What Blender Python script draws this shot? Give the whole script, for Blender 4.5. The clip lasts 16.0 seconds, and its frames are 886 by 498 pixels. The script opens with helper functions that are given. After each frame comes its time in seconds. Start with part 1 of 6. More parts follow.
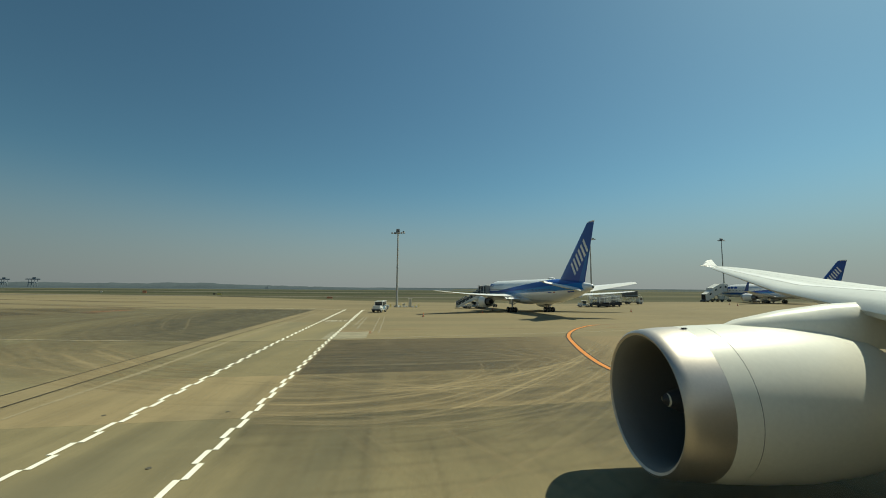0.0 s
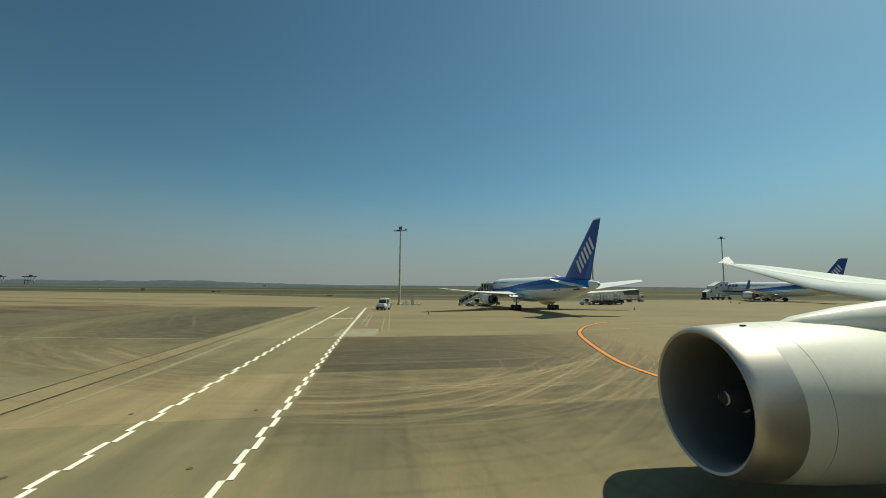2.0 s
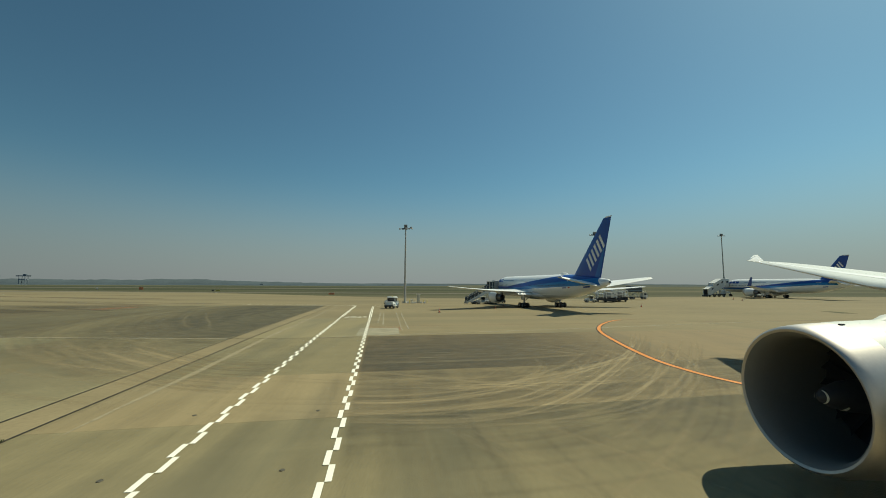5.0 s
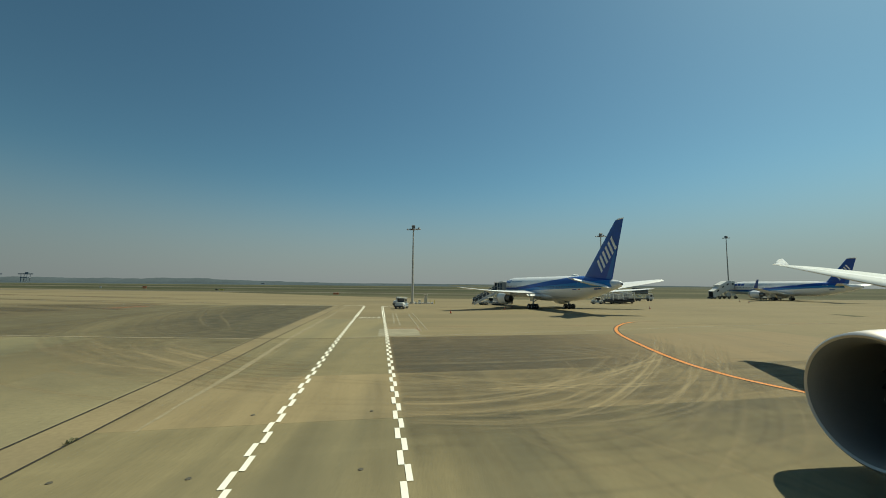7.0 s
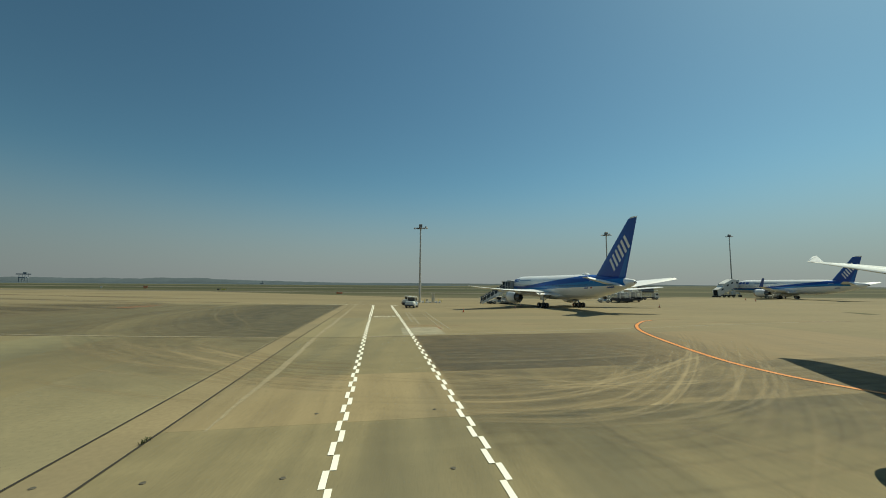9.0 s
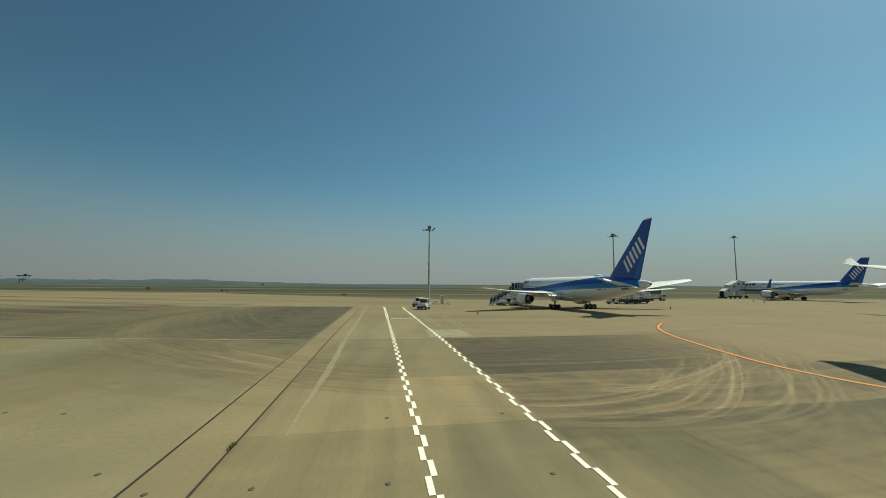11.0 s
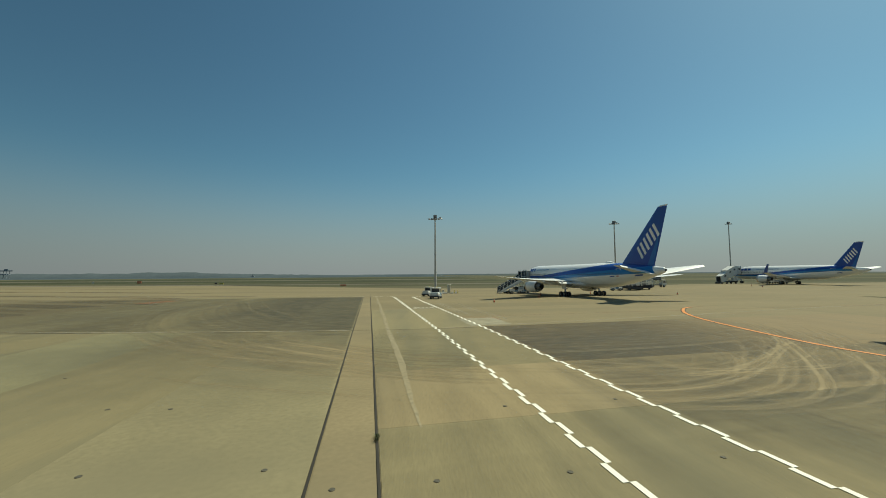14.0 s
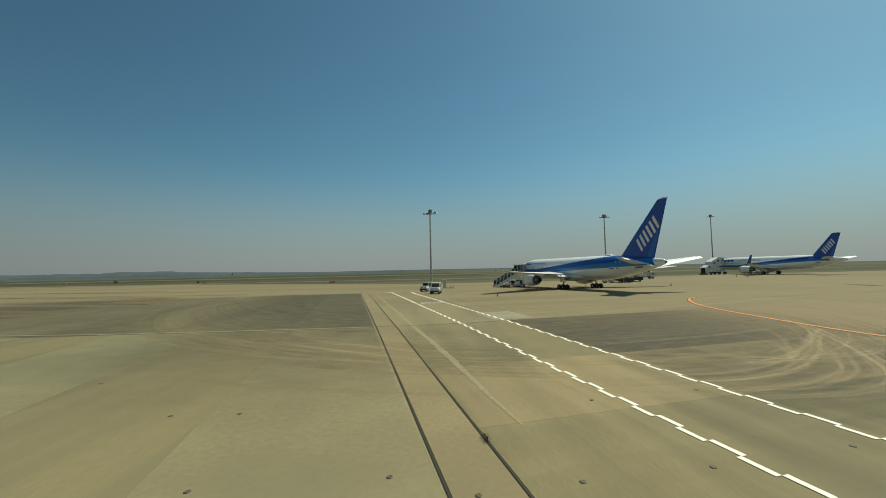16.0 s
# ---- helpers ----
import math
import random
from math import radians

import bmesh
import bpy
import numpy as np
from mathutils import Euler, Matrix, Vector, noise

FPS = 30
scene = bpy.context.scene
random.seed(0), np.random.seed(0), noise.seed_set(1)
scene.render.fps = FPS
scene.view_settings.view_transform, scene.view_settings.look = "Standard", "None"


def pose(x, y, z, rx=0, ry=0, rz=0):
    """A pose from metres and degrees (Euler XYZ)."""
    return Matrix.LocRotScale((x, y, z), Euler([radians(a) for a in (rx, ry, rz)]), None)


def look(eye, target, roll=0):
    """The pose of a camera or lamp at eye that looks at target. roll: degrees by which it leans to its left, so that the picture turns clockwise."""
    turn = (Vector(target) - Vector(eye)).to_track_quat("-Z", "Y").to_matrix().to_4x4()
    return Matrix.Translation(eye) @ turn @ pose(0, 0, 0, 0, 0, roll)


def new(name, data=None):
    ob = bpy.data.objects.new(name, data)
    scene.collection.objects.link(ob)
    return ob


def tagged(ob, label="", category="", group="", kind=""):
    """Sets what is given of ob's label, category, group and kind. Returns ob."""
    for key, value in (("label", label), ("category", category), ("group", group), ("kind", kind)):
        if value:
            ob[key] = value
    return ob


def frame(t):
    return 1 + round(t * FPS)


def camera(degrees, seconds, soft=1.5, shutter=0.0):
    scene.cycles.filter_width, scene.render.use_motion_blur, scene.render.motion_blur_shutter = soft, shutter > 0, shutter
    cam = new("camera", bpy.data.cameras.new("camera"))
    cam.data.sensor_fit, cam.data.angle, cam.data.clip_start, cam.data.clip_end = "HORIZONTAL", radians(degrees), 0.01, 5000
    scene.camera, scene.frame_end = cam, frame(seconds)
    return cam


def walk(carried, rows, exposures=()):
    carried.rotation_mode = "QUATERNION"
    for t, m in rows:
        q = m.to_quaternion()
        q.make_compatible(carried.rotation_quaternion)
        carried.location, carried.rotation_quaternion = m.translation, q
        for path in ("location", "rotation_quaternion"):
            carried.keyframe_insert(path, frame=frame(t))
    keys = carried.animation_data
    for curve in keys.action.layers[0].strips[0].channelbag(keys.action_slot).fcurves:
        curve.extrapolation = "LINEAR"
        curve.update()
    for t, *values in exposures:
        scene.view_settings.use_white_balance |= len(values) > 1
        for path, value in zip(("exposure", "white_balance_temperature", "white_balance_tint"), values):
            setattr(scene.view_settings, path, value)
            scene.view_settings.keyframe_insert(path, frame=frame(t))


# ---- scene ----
cam = camera(97.9, 16.0, soft=0.95)
ROWS = [  # seconds, place, pitch, roll, yaw
    (0.0, 0.221, -0.77, 4.828, 5.86, -0.36, 0.19),
    (0.5, -0.084, -0.697, 4.815, 5.66, -0.27, 0.16),
    (1.0, -0.4, -0.633, 4.804, 5.6, -0.27, 0.16),
    (1.5, -0.736, -0.579, 4.778, 5.8, -0.43, 0.13),
    (2.0, -1.095, -0.525, 4.778, 5.54, -0.39, -0.08),
    (2.5, -1.478, -0.468, 4.773, 5.73, -0.49, -0.13),
    (3.0, -1.873, -0.403, 4.74, 5.62, -0.17, -0.39),
    (3.5, -2.282, -0.356, 4.748, 5.54, -0.19, -0.39),
    (4.0, -2.699, -0.353, 4.761, 5.39, -0.1, -0.53),
    (6.5, -5.036, -0.778, 4.933, 5.18, -0.42, -0.4),
    (7.0, -5.579, -0.76, 4.936, 5.27, -0.51, -0.42),
    (7.5, -6.175, -0.697, 4.905, 5.36, -0.57, -0.49),
    (8.0, -6.794, -0.63, 4.877, 5.3, -0.55, -0.49),
    (8.5, -7.425, -0.566, 4.841, 5.42, -0.72, -0.46),
    (9.0, -8.059, -0.523, 4.805, 5.18, -0.4, -0.57),
    (11.5, -11.36, -0.518, 4.902, 5.43, -0.31, -0.55),
    (12.0, -12.096, -0.469, 4.883, 5.48, -0.15, -0.61),
    (12.5, -12.86, -0.395, 4.83, 5.25, 0.11, -0.65),
    (13.0, -13.624, -0.317, 4.816, 4.78, 0.47, -0.79),
    (13.5, -14.408, -0.225, 4.807, 4.4, 0.62, -1.19),
    (14.0, -15.249, -0.084, 4.803, 3.81, 0.45, -1.9),
    (14.5, -16.124, 0.142, 4.789, 3.46, 0.36, -2.54),
    (15.0, -16.99, 0.388, 4.76, 3.24, 0.86, -3.15),
    (15.5, -17.857, 0.602, 4.736, 3.15, 1.19, -3.77),
    (16.0, -18.742, 0.759, 4.722, 3.09, 1.25, -4.32),
]
walk(cam, [(t, pose(x, y, z, 90 + pitch, roll, yaw)) for t, x, y, z, pitch, roll, yaw in ROWS], exposures=[(0, 0.0, 6500, -4), (16, 0.0, 6500, -4)])

# ---- world, sun, exposure ----
SUN_DIR = Vector((0.69, 0.31, 1.0)).normalized()
world = bpy.data.worlds.new("sky_world")
scene.world = world
world.use_nodes = True
wn = world.node_tree
sky = wn.nodes.new("ShaderNodeTexSky")
sky.sky_type = "NISHITA"
sky.sun_disc = False
sky.sun_elevation = math.asin(SUN_DIR.z)
sky.sun_rotation = math.atan2(SUN_DIR.x, SUN_DIR.y)
sky.air_density, sky.dust_density, sky.ozone_density = 1.0, 0.8, 3.0
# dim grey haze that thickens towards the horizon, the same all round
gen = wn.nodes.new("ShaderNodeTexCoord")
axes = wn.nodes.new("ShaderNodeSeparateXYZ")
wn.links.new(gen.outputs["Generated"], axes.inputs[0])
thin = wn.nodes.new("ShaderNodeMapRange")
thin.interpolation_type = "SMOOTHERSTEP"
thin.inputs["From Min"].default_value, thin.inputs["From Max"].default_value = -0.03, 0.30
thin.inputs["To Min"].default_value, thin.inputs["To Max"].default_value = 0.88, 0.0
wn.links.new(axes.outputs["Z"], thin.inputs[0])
tint = wn.nodes.new("ShaderNodeMix")
tint.data_type, tint.blend_type = "RGBA", "MULTIPLY"
tint.inputs[0].default_value = 1.0
tint.inputs[7].default_value = (0.76, 1.0, 0.95, 1)
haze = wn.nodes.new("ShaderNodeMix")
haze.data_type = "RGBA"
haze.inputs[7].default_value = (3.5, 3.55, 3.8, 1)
wn.links.new(sky.outputs[0], tint.inputs[6])
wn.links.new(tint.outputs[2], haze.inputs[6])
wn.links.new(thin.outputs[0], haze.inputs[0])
# the half of the sky away from the sun is dimmer
away = wn.nodes.new("ShaderNodeVectorMath")
away.operation = "DOT_PRODUCT"
away.inputs[1].default_value = Vector((SUN_DIR.x, SUN_DIR.y, 0)).normalized()
wn.links.new(gen.outputs["Generated"], away.inputs[0])
dim = wn.nodes.new("ShaderNodeMapRange")
dim.interpolation_type = "SMOOTHSTEP"
dim.inputs["From Min"].default_value, dim.inputs["From Max"].default_value = -0.95, 0.3
dim.inputs["To Min"].default_value, dim.inputs["To Max"].default_value = 0.66, 1.0
wn.links.new(away.outputs["Value"], dim.inputs[0])
shade = wn.nodes.new("ShaderNodeVectorMath")
shade.operation = "SCALE"
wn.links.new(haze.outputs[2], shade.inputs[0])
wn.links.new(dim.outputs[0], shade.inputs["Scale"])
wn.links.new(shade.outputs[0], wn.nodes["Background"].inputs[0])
wn.nodes["Background"].inputs[1].default_value = 0.081
lamp = bpy.data.lights.new("sun", "SUN")
lamp.energy, lamp.angle, lamp.color = 4.4, radians(0.5), (1.0, 0.91, 0.74)
sun = new("sun", lamp)
sun.matrix_world = look(SUN_DIR * 100, (0, 0, 0))


# ---- materials ----
def material(name, color, rough=0.6, metal=0.0, var=0.12, scale=1.0, bump=0.0, spec=0.5, dirt=None, per_object=0.0, stretch=(1, 1, 1), coat=0.0):
    """Paint, concrete, rubber: base colour broken up by a coarse and a fine noise, with relief."""
    m = bpy.data.materials.new(name)
    m.use_nodes = True
    nt = m.node_tree
    b = nt.nodes["Principled BSDF"]
    tc = nt.nodes.new("ShaderNodeTexCoord")
    mp = nt.nodes.new("ShaderNodeMapping")
    mp.inputs["Scale"].default_value = stretch
    nt.links.new(tc.outputs["Object"], mp.inputs[0])
    geo = nt.nodes.new("ShaderNodeNewGeometry")
    if per_object:
        nt.links.new(geo.outputs["Position"], mp.inputs[0])
    n1, n2 = nt.nodes.new("ShaderNodeTexNoise"), nt.nodes.new("ShaderNodeTexNoise")
    n1.inputs["Scale"].default_value, n1.inputs["Detail"].default_value = 0.5 * scale, 5
    n2.inputs["Scale"].default_value, n2.inputs["Detail"].default_value = 11 * scale, 4
    for n in (n1, n2):
        nt.links.new(mp.outputs[0], n.inputs["Vector"])
    add = nt.nodes.new("ShaderNodeMath")
    add.operation = "ADD"
    nt.links.new(n1.outputs[0], add.inputs[0])
    nt.links.new(n2.outputs[0], add.inputs[1])
    mr = nt.nodes.new("ShaderNodeMapRange")
    mr.inputs["From Min"].default_value, mr.inputs["From Max"].default_value = 0.6, 1.4
    mr.inputs["To Min"].default_value, mr.inputs["To Max"].default_value = 1 - var, 1 + var
    nt.links.new(add.outputs[0], mr.inputs[0])
    value = mr.outputs[0]
    if per_object:
        oi = nt.nodes.new("ShaderNodeObjectInfo")
        r2 = nt.nodes.new("ShaderNodeMapRange")
        r2.inputs["To Min"].default_value, r2.inputs["To Max"].default_value = 1 - per_object, 1 + per_object
        nt.links.new(oi.outputs["Random"], r2.inputs[0])
        mu = nt.nodes.new("ShaderNodeMath")
        mu.operation = "MULTIPLY"
        nt.links.new(value, mu.inputs[0])
        nt.links.new(r2.outputs[0], mu.inputs[1])
        value = mu.outputs[0]
    mix = nt.nodes.new("ShaderNodeVectorMath")
    mix.operation = "SCALE"
    mix.inputs[0].default_value = color[:3]
    nt.links.new(value, mix.inputs["Scale"])
    out = mix.outputs[0]
    if dirt:
        n3 = nt.nodes.new("ShaderNodeTexNoise")
        n3.inputs["Scale"].default_value, n3.inputs["Detail"].default_value = 0.16 * scale, 6
        nt.links.new(mp.outputs[0], n3.inputs["Vector"])
        ramp = nt.nodes.new("ShaderNodeMapRange")
        ramp.inputs["From Min"].default_value, ramp.inputs["From Max"].default_value = 0.48, 0.66
        nt.links.new(n3.outputs[0], ramp.inputs[0])
        mx = nt.nodes.new("ShaderNodeMix")
        mx.data_type = "RGBA"
        mx.inputs[7].default_value = (*dirt, 1)
        nt.links.new(ramp.outputs[0], mx.inputs[0])
        nt.links.new(out, mx.inputs[6])
        out = mx.outputs[2]
    nt.links.new(out, b.inputs["Base Color"])
    b.inputs["Roughness"].default_value, b.inputs["Metallic"].default_value = rough, metal
    b.inputs["Specular IOR Level"].default_value = spec
    b.inputs["Coat Weight"].default_value = coat
    if bump:
        bp = nt.nodes.new("ShaderNodeBump")
        bp.inputs["Strength"].default_value, bp.inputs["Distance"].default_value = bump, 0.02
        nt.links.new(n2.outputs[0], bp.inputs["Height"])
        nt.links.new(bp.outputs[0], b.inputs["Normal"])
    return m


def decal(name, color, strength, scale=1.2, streak=(1, 1, 1), edge=True, floor=0.0):
    """A worn film of paint or rubber on the ground: thins out towards its borders and in patches."""
    m = material(name, color, 0.85, var=0.15, scale=scale)
    nt = m.node_tree
    b = nt.nodes["Principled BSDF"]
    geo = nt.nodes.new("ShaderNodeNewGeometry")
    mp = nt.nodes.new("ShaderNodeMapping")
    mp.inputs["Scale"].default_value = streak
    nt.links.new(geo.outputs["Position"], mp.inputs[0])
    n = nt.nodes.new("ShaderNodeTexNoise")
    n.inputs["Scale"].default_value, n.inputs["Detail"].default_value = scale, 6
    nt.links.new(mp.outputs[0], n.inputs["Vector"])
    r = nt.nodes.new("ShaderNodeMapRange")
    r.inputs["From Min"].default_value, r.inputs["From Max"].default_value = 0.3, 0.62
    r.inputs["To Min"].default_value, r.inputs["To Max"].default_value = floor, strength
    if not edge:
        r.inputs["To Min"].default_value = strength * 0.75
    nt.links.new(n.outputs[0], r.inputs[0])
    out = r.outputs[0]
    if edge:
        at = nt.nodes.new("ShaderNodeAttribute")
        at.attribute_name = "film"
        mu = nt.nodes.new("ShaderNodeMath")
        mu.operation = "MULTIPLY"
        nt.links.new(out, mu.inputs[0])
        nt.links.new(at.outputs["Fac"], mu.inputs[1])
        out = mu.outputs[0]
    nt.links.new(out, b.inputs["Alpha"])
    return m


STREAK = (2.0, 0.25, 1)
M_SLAB = {
    "tan": material("concrete_tan", (0.303, 0.237, 0.128), 0.9, var=0.13, scale=0.8, bump=0.2, spec=0.25, per_object=0.035, dirt=(0.244, 0.199, 0.116), stretch=STREAK),
    "grey": material("concrete_grey", (0.256, 0.213, 0.116), 0.9, var=0.13, scale=0.8, bump=0.2, spec=0.25, per_object=0.035, dirt=(0.199, 0.174, 0.103), stretch=STREAK),
    "dark": material("concrete_worn", (0.247, 0.187, 0.103), 0.9, var=0.13, scale=0.8, bump=0.2, spec=0.25, per_object=0.035, dirt=(0.209, 0.166, 0.098), stretch=STREAK),
    "pale": material("concrete_pale", (0.284, 0.252, 0.142), 0.9, var=0.2, scale=0.45, bump=0.05, spec=0.25, per_object=0.035, dirt=(0.218, 0.197, 0.118)),
    "stand": material("concrete_stand", (0.240, 0.194, 0.109), 0.9, var=0.16, scale=0.3, bump=0.15, spec=0.2, per_object=0.02, dirt=(0.196, 0.163, 0.094), stretch=(0.5, 1.5, 1)),
    "strip": material("concrete_strip", (0.262, 0.208, 0.116), 0.9, var=0.18, scale=0.5, bump=0.06, spec=0.25, per_object=0.035, dirt=(0.214, 0.177, 0.105)),
    "plain": material("concrete_plain", (0.262, 0.222, 0.125), 0.9, var=0.2, scale=0.45, bump=0.05, spec=0.25, per_object=0.035, dirt=(0.212, 0.184, 0.110)),
}
M_APRON = material("apron_surface", (0.235, 0.190, 0.107), 0.92, var=0.16, scale=0.12, bump=0.1, spec=0.2, dirt=(0.190, 0.158, 0.091), stretch=(0.5, 1.5, 1))
M_GRASS = material("mown_grass", (0.082, 0.080, 0.045), 0.95, var=0.3, scale=0.05, spec=0.1, dirt=(0.165, 0.145, 0.088), stretch=(0.18, 1.2, 1))
M_GREEN = material("green_grass", (0.060, 0.066, 0.036), 0.95, var=0.3, scale=0.08, spec=0.1, stretch=(0.3, 1, 1))
M_TAXI = material("taxiway_surface", (0.15, 0.135, 0.10), 0.9, var=0.15, scale=0.05, spec=0.2)
# distance haze is mixed into the hill, sea and crane base colours
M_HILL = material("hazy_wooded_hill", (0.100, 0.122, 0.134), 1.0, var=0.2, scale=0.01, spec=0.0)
M_SEA = material("hazy_sea", (0.051, 0.073, 0.088), 0.8, var=0.08, scale=0.01, spec=0.2)
M_CRANE = material("hazy_blue_crane_steel", (0.175, 0.20, 0.225), 0.8, var=0.05)
M_WHITE_LINE = material("white_road_paint", (0.92, 0.88, 0.74), 0.75, var=0.08, scale=2, bump=0.1)
M_OLD_LINE = decal("faded_white_paint", (0.54, 0.48, 0.34), 0.5, 1.0, edge=False)
M_WORN = decal("worn_road_paint", (0.42, 0.35, 0.215), 0.66, 3.5, edge=False)
M_WORN.node_tree.nodes["Map Range.001"].inputs["To Min"].default_value = 0.5
M_FAINT = decal("faint_white_paint", (0.48, 0.41, 0.28), 0.44, 1.0, edge=False)
M_WORD = decal("worn_white_lettering", (0.78, 0.73, 0.58), 0.8, 2.0, edge=False)
M_ORANGE = material("orange_road_paint", (0.66, 0.23, 0.03), 0.7, var=0.1, scale=2)
M_BLACK_LINE = decal("black_road_paint", (0.05, 0.045, 0.035), 0.75, 1.5, edge=False)
M_SEAM = decal("dark_seam_stain", (0.12, 0.095, 0.065), 0.34, 0.09, streak=(0.3, 1, 1), edge=False, floor=0.0)
M_SEAM.node_tree.nodes["Map Range.001"].inputs["To Min"].default_value = 0.0
M_RED_LINE = decal("faded_red_paint", (0.42, 0.15, 0.07), 0.38, 0.6, edge=False)


def film_material(name):
    """Rubber and scuffs left by tyres: dark where rubber lies, pale where the surface is scrubbed."""
    m = decal(name, (0.070, 0.062, 0.040), 1.0, 0.9, streak=(0.8, 1.2, 1), floor=0.7)
    nt = m.node_tree
    b = nt.nodes["Principled BSDF"]
    at = nt.nodes.new("ShaderNodeAttribute")
    at.attribute_name = "scrub"
    mx = nt.nodes.new("ShaderNodeMix")
    mx.data_type = "RGBA"
    mx.inputs[7].default_value = (0.37, 0.286, 0.153, 1)
    nt.links.new(at.outputs["Fac"], mx.inputs[0])
    nt.links.new(b.inputs["Base Color"].links[0].from_socket, mx.inputs[6])
    nt.links.new(mx.outputs[2], b.inputs["Base Color"])
    return m


M_FILM = film_material("tyre_rubber_film")
M_SLOT = material("drain_slot_shadow", (0.035, 0.03, 0.022), 0.9, var=0.2)
M_IRON = material("cast_iron", (0.12, 0.108, 0.08), 0.7, 0.4, var=0.2, scale=4, bump=0.3)
M_WEED = material("weed_leaves", (0.062, 0.075, 0.026), 0.8, var=0.3)
M_AIR_WHITE = material("aircraft_white_paint", (0.90, 0.90, 0.88), 0.42, var=0.03, scale=0.4)
M_AIR_GREY = material("aircraft_grey_paint", (0.78, 0.78, 0.76), 0.4, var=0.05, scale=0.5)
M_NAVY = material("aircraft_navy_paint", (0.012, 0.075, 0.38), 0.3, var=0.06, scale=0.4, coat=0.3)
M_SKYBLUE = material("aircraft_light_blue_paint", (0.02, 0.16, 0.48), 0.32, var=0.05, scale=0.4, coat=0.3)
M_SILVER = material("polished_intake_lip", (0.58, 0.53, 0.48), 0.48, 0.9, var=0.06, scale=1.5)
M_STEEL = material("dull_steel", (0.30, 0.30, 0.30), 0.5, 0.8, var=0.12, scale=2)
M_TYRE = material("black_tyre_rubber", (0.018, 0.018, 0.018), 0.85, var=0.2, scale=3)
# near-black that stands for the shade inside intakes, exhausts and openings
M_DARK = material("dark_cavity", (0.02, 0.02, 0.022), 0.8, var=0.2)
M_LINER = material("grey_intake_liner", (0.21, 0.20, 0.185), 0.5, var=0.08, scale=2)
M_GLASS = material("dark_window_glass", (0.02, 0.025, 0.03), 0.12, var=0.1)
M_CABIN = material("cabin_window_pane", (0.09, 0.11, 0.15), 0.2, var=0.1)
M_GALV = material("galvanised_mast", (0.45, 0.44, 0.41), 0.55, 0.3, var=0.12, scale=1.5)
M_LAMP = material("lamp_housing", (0.20, 0.20, 0.20), 0.5, 0.3, var=0.1)
M_GSE = material("vehicle_white_paint", (0.72, 0.71, 0.66), 0.45, var=0.06, scale=1.5)
M_GSE_BLUE = material("vehicle_blue_paint", (0.17, 0.27, 0.36), 0.45, var=0.08, scale=1.5)
M_GSE_DARK = material("vehicle_dark_frame", (0.05, 0.05, 0.055), 0.6, 0.2, var=0.15)
M_CANOPY = material("tinted_canopy_panel", (0.06, 0.075, 0.09), 0.25, var=0.1)
M_CONE = material("traffic_cone_plastic", (0.5, 0.10, 0.035), 0.6, var=0.08)
M_SIGN_ORANGE = material("orange_marker_board", (0.62, 0.24, 0.12), 0.7, var=0.08)
M_SIGN_YELLOW = material("yellow_sign_board", (0.60, 0.48, 0.12), 0.7, var=0.08)
M_CABINET = material("beige_cabinet_paint", (0.55, 0.52, 0.43), 0.6, var=0.06)


